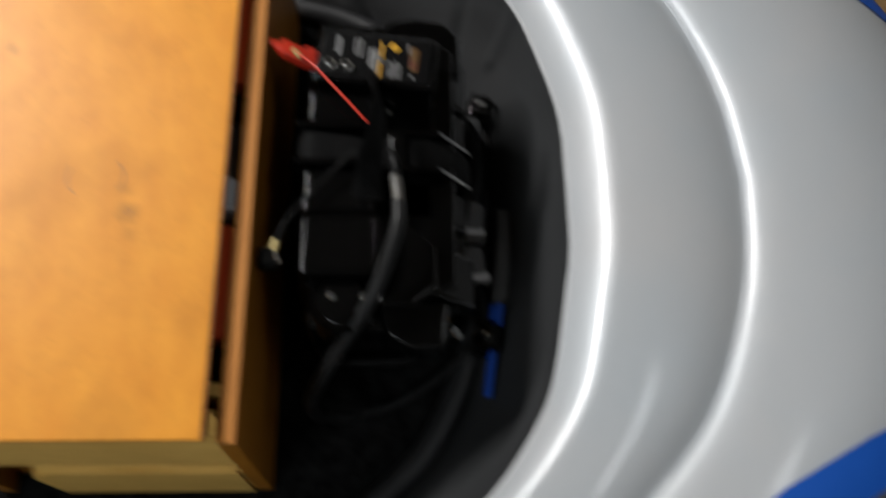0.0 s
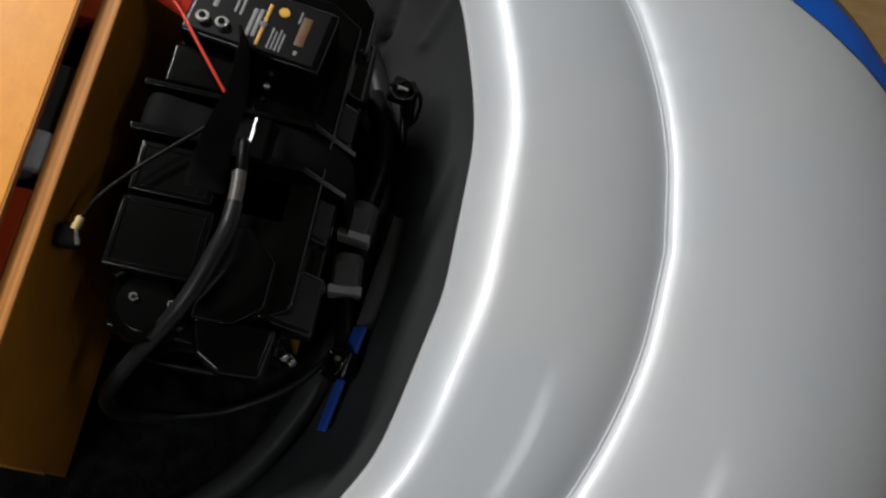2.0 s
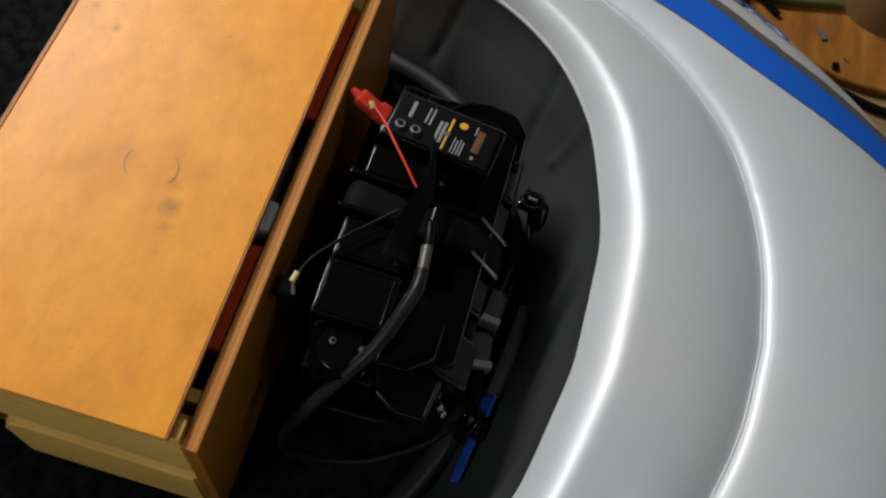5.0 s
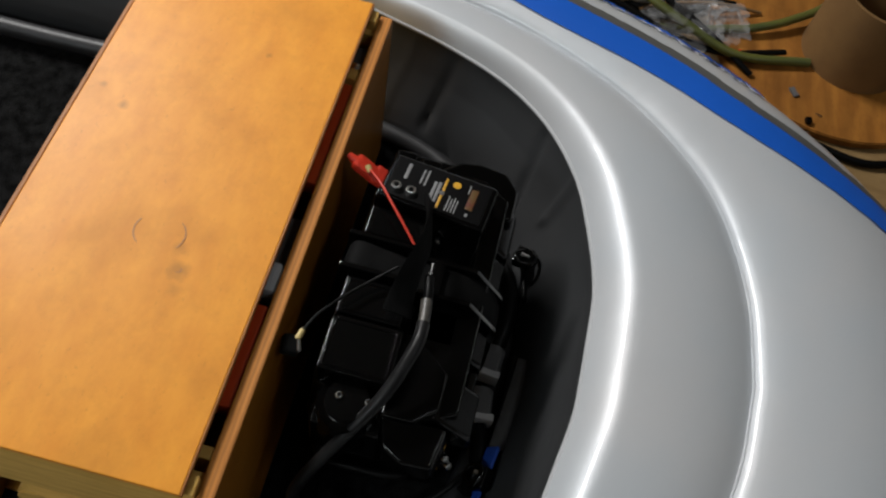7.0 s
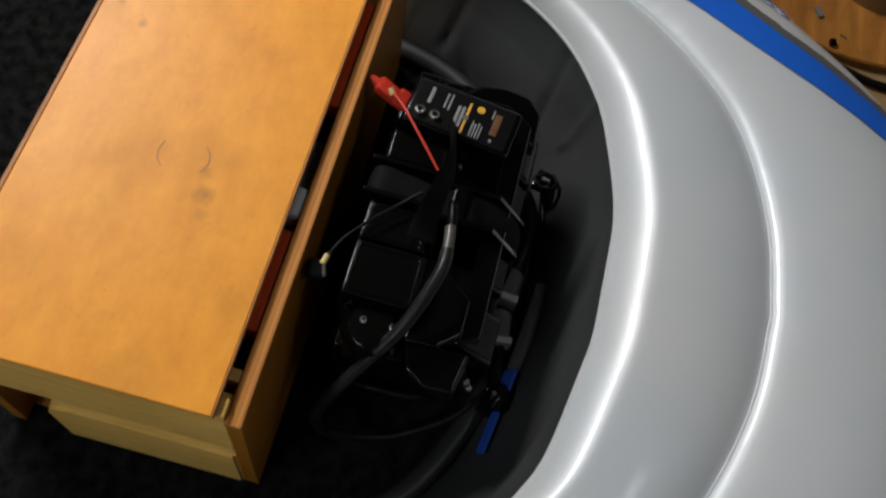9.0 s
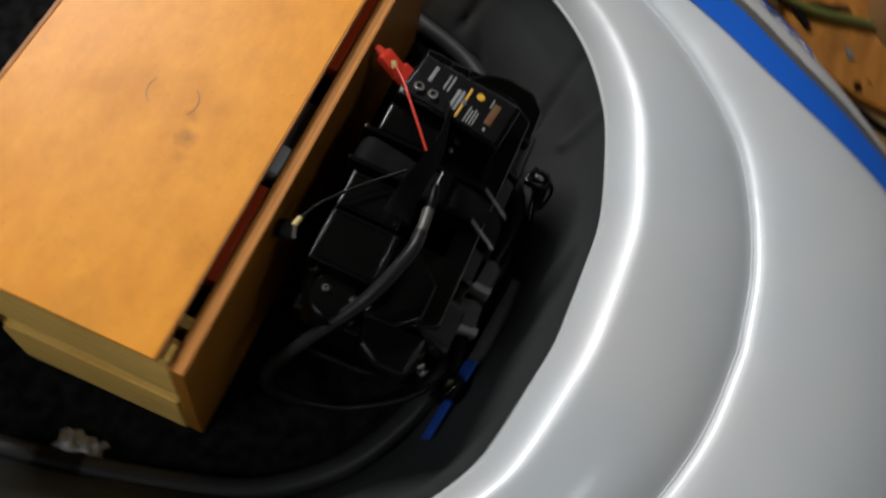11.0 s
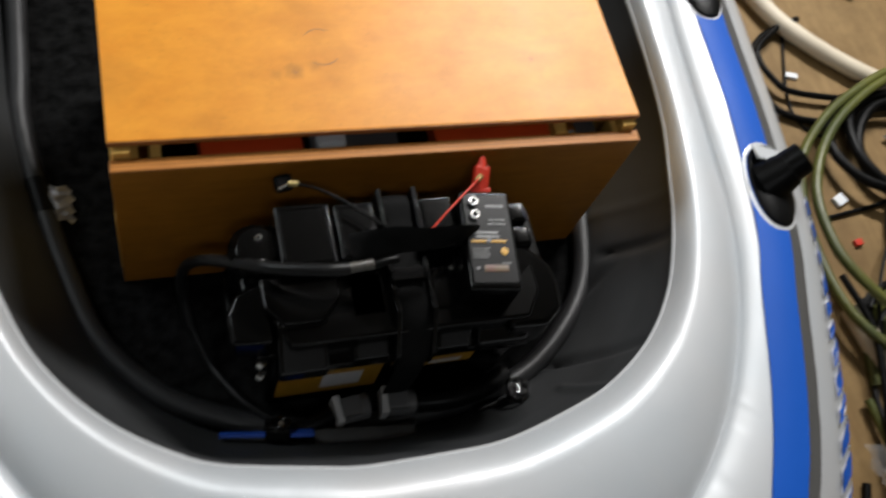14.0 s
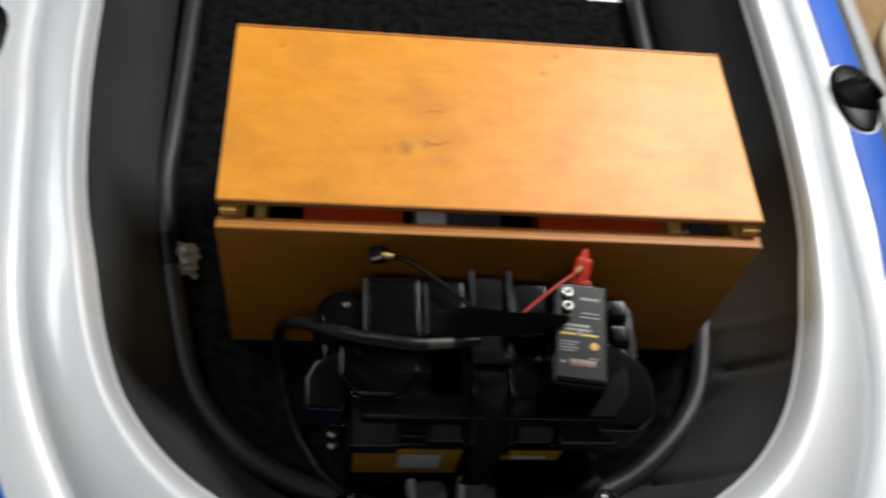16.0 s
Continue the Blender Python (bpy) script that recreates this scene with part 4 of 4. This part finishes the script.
connector(-0.006, -6, "grey plastic cable connector with a pale collar")
connector(-0.064, 6, "grey plastic cable connector with a pale collar")
tagged(part("connector_cable", swept([(0.018, -0.226, 0.048), (0.060, -0.230, 0.056), (0.105, -0.222, 0.058), (0.140, -0.205, 0.046)], 0.0125, 30, 12), RUBBER, None, "", True), "thick black cable into the connector", "cable")
tagged(part("connector_cable", swept([(-0.088, -0.225, 0.047), (-0.112, -0.232, 0.046), (-0.145, -0.236, 0.042), (-0.17, -0.228, 0.040)], 0.0105, 30, 12), RUBBER, None, "", True), "thick black cable into the connector", "cable")


def strap_clip(x, y, z, turn, long, label, webbing, lean=6):
    ob = thing("strap_clip", (x, y, z), label, "strap clip", "strap clips on the hose")
    ob.rotation_euler = Euler((radians(lean), 0, radians(turn)))
    part("buckle", block(-0.014, 0.014, -0.012, 0.012, -0.007, 0.007, 0.003), BLACK_PLASTIC, ob)
    part("ring", swept([(-0.010, 0.008, 0.004), (0.0, 0.018, 0.010), (0.012, 0.014, 0.010), (0.014, 0.0, 0.008), (0.004, -0.010, 0.008), (-0.010, 0.0, 0.006)], 0.0032, 30, 8), BLACK_PLASTIC, ob, smooth=True)
    part("pin", drum(0.003, 0.003, 0.012, (0.002, 0.002, 0.009), (60, 0, 20), 10), METAL, ob)
    if long > 0.05:
        part("strap", block(0.014, 0.014 + long * 0.55, -0.010, 0.010, -0.003, 0.001, 0.0008), webbing, ob, "blue webbing")
        part("strap_tail", block(-0.014 - long, -0.014, -0.006, 0.006, -0.004, 0.000, 0.0008), webbing, ob, "blue webbing")
    return ob


strap_clip(-0.158, -0.241, 0.066, -8, 0.051, "blue webbing strap with a black clip beside the hose", STRAP_BLUE, -56)
strap_clip(0.143, -0.234, 0.070, 166, 0.030, "dark blue strap with a black clip beside the hose", STRAP_NAVY)
tagged(part("blue_strap", swept([(0.115, -0.262, 0.050), (0.06, -0.272, 0.046), (0.0, -0.276, 0.042)], 0.008, 20, 8, 0.2), STRAP_NAVY, None, "", True), "dark blue webbing strap against the boat wall", "strap")
tagged(part("grey_strap", swept([(-0.115, -0.2515, 0.060), (-0.075, -0.2555, 0.062), (-0.035, -0.2600, 0.062), (0.005, -0.2640, 0.060)], 0.0085, 24, 8, 0.16), STRAP_GREY, None, "", True), "flat grey webbing strap against the boat wall", "strap")

# duct tape and paper
bm = bmesh.new()
rng = random.Random(3)
grid = [[bm.verts.new((-0.412 + 0.046 * i / 8 + 0.003 * math.sin(2.3 * j) + rng.uniform(-0.002, 0.002), 0.086 + 0.048 * j / 8 + 0.003 * math.sin(1.9 * i + 1), 0.006 + 0.020 * math.sin(math.pi * (0.9 - i / 10)) + rng.uniform(-0.004, 0.004))) for j in range(9)] for i in range(9)]
for a, b in zip(grid, grid[1:]):
    for j in range(8):
        bm.faces.new((a[j], a[j + 1], b[j + 1], b[j]))
tape = part("duct_tape", bm, DUCT_TAPE)
tape.modifiers.new("thick", "SOLIDIFY").thickness = 0.0012
tagged(tape, "crumpled silver duct tape holding the hose", "tape")
tagged(part("paper_slip", block(0.258, 0.318, 0.700, 0.760, 0.0005, 0.004, 0.0008), PAPER), "white paper slip on the carpet", "paper")

# ---- on the workshop floor ----
spool = thing("cable_spool", (0.845, -0.715, GROUND_Z), "round plywood cable spool end with a cardboard core", "cable spool")
part("flange", drum(0.235, 0.235, 0.016, (0, 0, 0.008), sides=56, bevel=0.002), SPOOL_WOOD, spool, "orange plywood disc")
core = bmesh.new()
rings = []
for r, z in ((0.092, 0.016), (0.090, 0.17), (0.084, 0.17), (0.084, 0.02)):
    rings.append([core.verts.new((-0.028 + r * math.cos(2 * math.pi * j / 40), -0.026 + r * math.sin(2 * math.pi * j / 40), z)) for j in range(40)])
for a, b in zip(rings, rings[1:]):
    for j in range(40):
        core.faces.new((a[j], a[(j + 1) % 40], b[(j + 1) % 40], b[j]))
part("core", core, CARDBOARD, spool, "brown cardboard tube", True)
tagged(part("ground_cable", swept([(0.70, -0.42, -0.062), (0.64, -0.55, -0.062), (0.60, -0.66, -0.062), (0.578, -0.76, -0.062), (0.60, -0.87, -0.062), (0.52, -0.98, -0.062), (0.30, -1.05, -0.062), (0.0, -1.02, -0.062), (-0.25, -0.95, -0.062), (-0.40, -0.90, -0.062)], 0.0065, 120, 8), RUBBER, None, "", True), "black cable lying round the boat's end", "cable")


def coil(cx, cy, r, turns, thick, material, label, seed, height=0.05):
    rng = random.Random(seed)
    pts = []
    for k in range(int(turns * 10)):
        a = 2 * math.pi * k / 10
        rr = r * (1 + 0.16 * math.sin(1.7 * a / 3 + seed) + rng.uniform(-0.03, 0.03))
        pts.append((cx + rr * math.cos(a) * 1.1 + 0.03 * math.sin(a / 5), cy + rr * math.sin(a), GROUND_Z + thick + height * (0.5 + 0.5 * math.sin(a / 2.3 + seed)) * (k / (turns * 10))))
    return tagged(part("hose_coil", swept(pts, thick, int(turns * 50), 10), material, None, "", True), label, "hose")


coil(0.93, -0.36, 0.11, 3.0, 0.0075, RUBBER, "black cable lying in a loose coil", 4, 0.05)
coil(1.06, 0.14, 0.11, 4.2, 0.0095, RUBBER, "black cable lying in a loose coil", 9, 0.07)


def laid(name, points, thick, material, label, category="hose"):
    """One hose or cable lying along the boat."""
    return tagged(part(name, swept(points, thick, 16 * len(points), 10), material, None, "", True), label, category)


laid("green_hose", [(1.22, -0.56, -0.02), (1.014, -0.347, -0.02), (0.926, -0.252, -0.02), (0.859, -0.178, -0.02), (0.81, -0.103, -0.02), (0.797, -0.036, -0.025), (0.815, 0.060, -0.03), (0.880, 0.155, -0.03), (0.98, 0.233, -0.03), (1.114, 0.293, -0.03), (1.3, 0.32, -0.03)], 0.0092, GREEN_HOSE, "olive green hose running along the boat")
laid("green_hose", [(1.25, -0.52, -0.02), (0.984, -0.381, -0.02), (0.884, -0.302, -0.02), (0.813, -0.236, -0.02), (0.772, -0.150, -0.03), (0.775, -0.02, -0.04), (0.805, 0.110, -0.03), (0.893, 0.199, -0.03), (0.993, 0.259, -0.03), (1.118, 0.31, -0.03), (1.3, 0.35, -0.03)], 0.0085, GREEN_HOSE, "olive green hose running along the boat")
laid("green_hose", [(0.76, -0.30, -0.055), (0.765, -0.42, -0.05), (0.792, -0.509, -0.045), (0.804, -0.554, -0.04), (0.844, -0.621, -0.035), (0.91, -0.69, -0.03), (1.05, -0.74, -0.05)], 0.0075, GREEN_HOSE, "olive green hose beside the spool end")
laid("green_hose", [(1.2, 0.86, -0.058), (1.02, 0.88, -0.058), (0.979, 0.808, -0.058), (0.993, 0.727, -0.058), (1.029, 0.637, -0.058), (1.15, 0.52, -0.058)], 0.0085, GREEN_HOSE, "olive green hose curving over the floor")
coil(1.10, -0.10, 0.14, 3.4, 0.0085, GREEN_HOSE, "olive green hose lying in a loose coil", 2, 0.06)
coil(1.16, -0.33, 0.12, 2.6, 0.0085, GREEN_HOSE, "olive green hose lying in a loose coil", 5, 0.05)
coil(1.12, -0.06, 0.17, 2.4, 0.0070, FOAM_GREY, "dark grey cable lying in a loose coil", 8, 0.05)
coil(0.91, -0.20, 0.075, 3.2, 0.0075, RUBBER, "black cable lying in a loose coil", 6, 0.03)
laid("green_hose", [(1.25, 0.06, -0.05), (1.00, -0.060, -0.045), (0.928, -0.106, -0.042), (0.861, -0.148, -0.045), (0.815, -0.19, -0.055), (0.79, -0.28, -0.06)], 0.0085, GREEN_HOSE, "olive green hose lying under the others")
laid("green_hose", [(1.28, 0.03, -0.05), (1.03, -0.075, -0.045), (0.954, -0.127, -0.042), (0.888, -0.160, -0.045), (0.835, -0.21, -0.058), (0.81, -0.30, -0.06)], 0.0085, GREEN_HOSE, "olive green hose lying under the others")
laid("thin_wire", [(1.045, -0.06, -0.050), (1.052, -0.133, -0.048), (1.03, -0.20, -0.048), (0.964, -0.25, -0.050)], 0.0030, RUBBER, "thin dark wire lying on the floor", "wire")
laid("thin_wire", [(1.05, -0.165, -0.050), (1.067, -0.227, -0.048), (1.038, -0.277, -0.050)], 0.0030, RUBBER, "thin dark wire lying on the floor", "wire")
laid("black_cable", [(0.98, 0.46, -0.062), (0.873, 0.414, -0.060), (0.828, 0.352, -0.060), (0.827, 0.277, -0.060), (0.863, 0.231, -0.060), (1.0, 0.20, -0.060)], 0.0065, RUBBER, "black cable lying on the floor", "cable")
laid("black_cable", [(0.91, 0.43, -0.048), (0.840, 0.372, -0.048), (0.853, 0.303, -0.050), (0.897, 0.276, -0.052), (1.05, 0.25, -0.052)], 0.0060, RUBBER, "black cable lying on the floor", "cable")
laid("thin_wire", [(0.930, 0.42, -0.066), (0.879, 0.281, -0.066), (0.882, 0.214, -0.066), (0.93, 0.180, -0.066)], 0.0028, RUBBER, "thin dark wire lying on the floor", "wire")
laid("thin_wire", [(0.845, 0.022, -0.066), (0.946, 0.036, -0.066), (1.03, 0.048, -0.066), (1.2, 0.03, -0.066)], 0.0040, RUBBER, "thin dark wire lying on the floor", "wire")
laid("thin_wire", [(0.79, -0.27, -0.064), (0.782, -0.337, -0.064), (0.82, -0.421, -0.062), (0.897, -0.483, -0.06), (1.1, -0.52, -0.06)], 0.0050, FOAM_GREY, "grey cable lying beside the boat", "cable")
laid("twine", [(0.780, -0.35, -0.040), (0.806, -0.394, -0.036), (0.822, -0.450, -0.030), (0.840, -0.500, -0.034), (0.860, -0.570, -0.050)], 0.0032, CARDBOARD, "twist of tan twine among the bags", "twine")
laid("white_hose", [(0.80, -0.15, -0.052), (0.815, -0.239, -0.052), (0.829, -0.324, -0.052), (0.864, -0.406, -0.052), (0.936, -0.466, -0.050), (1.25, -0.52, -0.050)], 0.0195, WHITE_HOSE, "thick cream plastic hose beside the boat")
laid("white_hose", [(1.30, 0.20, -0.05), (1.08, 0.30, -0.05), (0.944, 0.417, -0.05), (0.890, 0.515, -0.05), (0.861, 0.622, -0.05), (0.879, 0.726, -0.05), (0.963, 0.821, -0.05), (1.102, 0.87, -0.05), (1.35, 0.88, -0.05)], 0.018, WHITE_HOSE, "thick cream plastic hose curving over the floor")

laid("black_cable", [(0.79, -0.10, -0.030), (0.800, -0.20, -0.026), (0.770, -0.31, -0.030), (0.742, -0.40, -0.040), (0.735, -0.50, -0.050), (0.78, -0.62, -0.055)], 0.0060, RUBBER, "black cable lying along the boat", "cable")
laid("black_cable", [(0.98, -0.12, -0.020), (0.900, -0.205, -0.014), (0.845, -0.29, -0.012), (0.800, -0.38, -0.016), (0.765, -0.46, -0.030), (0.70, -0.56, -0.050)], 0.0055, RUBBER, "black cable lying over the green hoses", "cable")
laid("black_cable", [(1.10, -0.22, -0.035), (0.985, -0.245, -0.020), (0.900, -0.268, -0.016), (0.848, -0.330, -0.016), (0.830, -0.42, -0.026), (0.86, -0.52, -0.045)], 0.0050, RUBBER, "black cable lying over the green hoses", "cable")
laid("green_hose", [(0.90, -0.14, -0.012), (0.838, -0.235, -0.006), (0.790, -0.340, -0.010), (0.752, -0.430, -0.022), (0.728, -0.53, -0.040), (0.76, -0.66, -0.045)], 0.0080, GREEN_HOSE, "olive green hose lying close beside the boat")
laid("thin_wire", [(1.02, 0.02, -0.050), (0.940, -0.030, -0.040), (0.880, -0.095, -0.036), (0.835, -0.175, -0.040), (0.82, -0.26, -0.050)], 0.0032, RUBBER, "thin dark wire lying across the hoses", "wire")


def bag(cx, cy, r, seed, film=BAG_FILM, label="crumpled clear plastic bag on the floor"):
    """Crumpled plastic bag."""
    bm = bmesh.new()
    bmesh.ops.create_icosphere(bm, subdivisions=4, radius=1)
    for v in bm.verts:
        n = 0.75 + 0.5 * noise.noise(v.co * 2.1 + Vector((seed, 0, 0))) + 0.25 * noise.noise(v.co * 5.3 + Vector((0, seed, 0)))
        v.co = Vector((cx + v.co.x * n * r, cy + v.co.y * n * r, GROUND_Z + max(0.002, (0.03 + v.co.z * n * r * 0.4) * (1.0 if film is BAG_FILM else 0.45))))
    return tagged(part("plastic_bag", bm, film, None, "", film is not BAG_FILM), label, "plastic bag")


bag(0.785, -0.43, 0.085, 2)
bag(0.80, -0.50, 0.06, 5)
BLACK_FILM = surface("black_bag_film", (0.006, 0.006, 0.006), (0.012, 0.012, 0.012), rough=0.4, fine=90, bump=0.4, specular=0.3)
for cx, cy, r, seed in ((0.89, -0.195, 0.085, 3), (0.955, -0.41, 0.075, 8), (1.20, -0.15, 0.085, 11), (1.12, 0.13, 0.09, 14)):
    bag(cx, cy, r, seed, BLACK_FILM, "crumpled black plastic bag on the floor")


def scrap(name, place, size, turn, material, label, category):
    ob = part(name, block(-size[0], size[0], -size[1], size[1], 0, 2 * size[2], min(size) * 0.4), material)
    ob.matrix_world = pose(*place, 0, 0, turn)
    return tagged(ob, label, category)


TOP = GROUND_Z + 0.0165
scrap("tape_scrap", (0.688, -0.638, TOP), (0.010, 0.005, 0.002), 30, CONNECTOR_GREY, "grey scrap on the spool end", "scrap")
scrap("black_button", (0.629, -0.664, TOP), (0.006, 0.005, 0.004), 10, BLACK_PLASTIC, "small round black plastic button on the spool end", "button")
scrap("screw", (0.650, -0.682, TOP), (0.006, 0.0015, 0.0012), 70, METAL, "small bright screw on the spool end", "screw")
scrap("red_clip", (0.744, -0.542, TOP), (0.010, 0.003, 0.003), 40, RED_TOOLBOX, "small red plastic clip on the floor", "clip")
scrap("red_clip", (0.886, -0.03, GROUND_Z), (0.008, 0.006, 0.004), 10, RED_PLASTIC, "small red plastic clip on the floor", "clip")
scrap("paper_scrap", (0.888, 0.055, GROUND_Z), (0.012, 0.010, 0.004), 25, PAPER, "small white paper scrap on the floor", "paper")
scrap("paper_scrap", (0.908, 0.328, GROUND_Z), (0.014, 0.006, 0.003), -15, PAPER, "small white paper scrap on the floor", "paper")
scrap("black_case", (1.18, 0.30, GROUND_Z), (0.07, 0.05, 0.03), 30, BLACK_PLASTIC, "black plastic case on the floor", "case")

board = part("plywood_offcut", block(-0.085, 0.085, -0.15, 0.15, 0, 0.012, 0.001), SPOOL_WOOD)
board.matrix_world = pose(1.045, -0.235, GROUND_Z + 0.001, 0, 0, -18)
tagged(board, "orange plywood offcut lying on the floor", "wood")
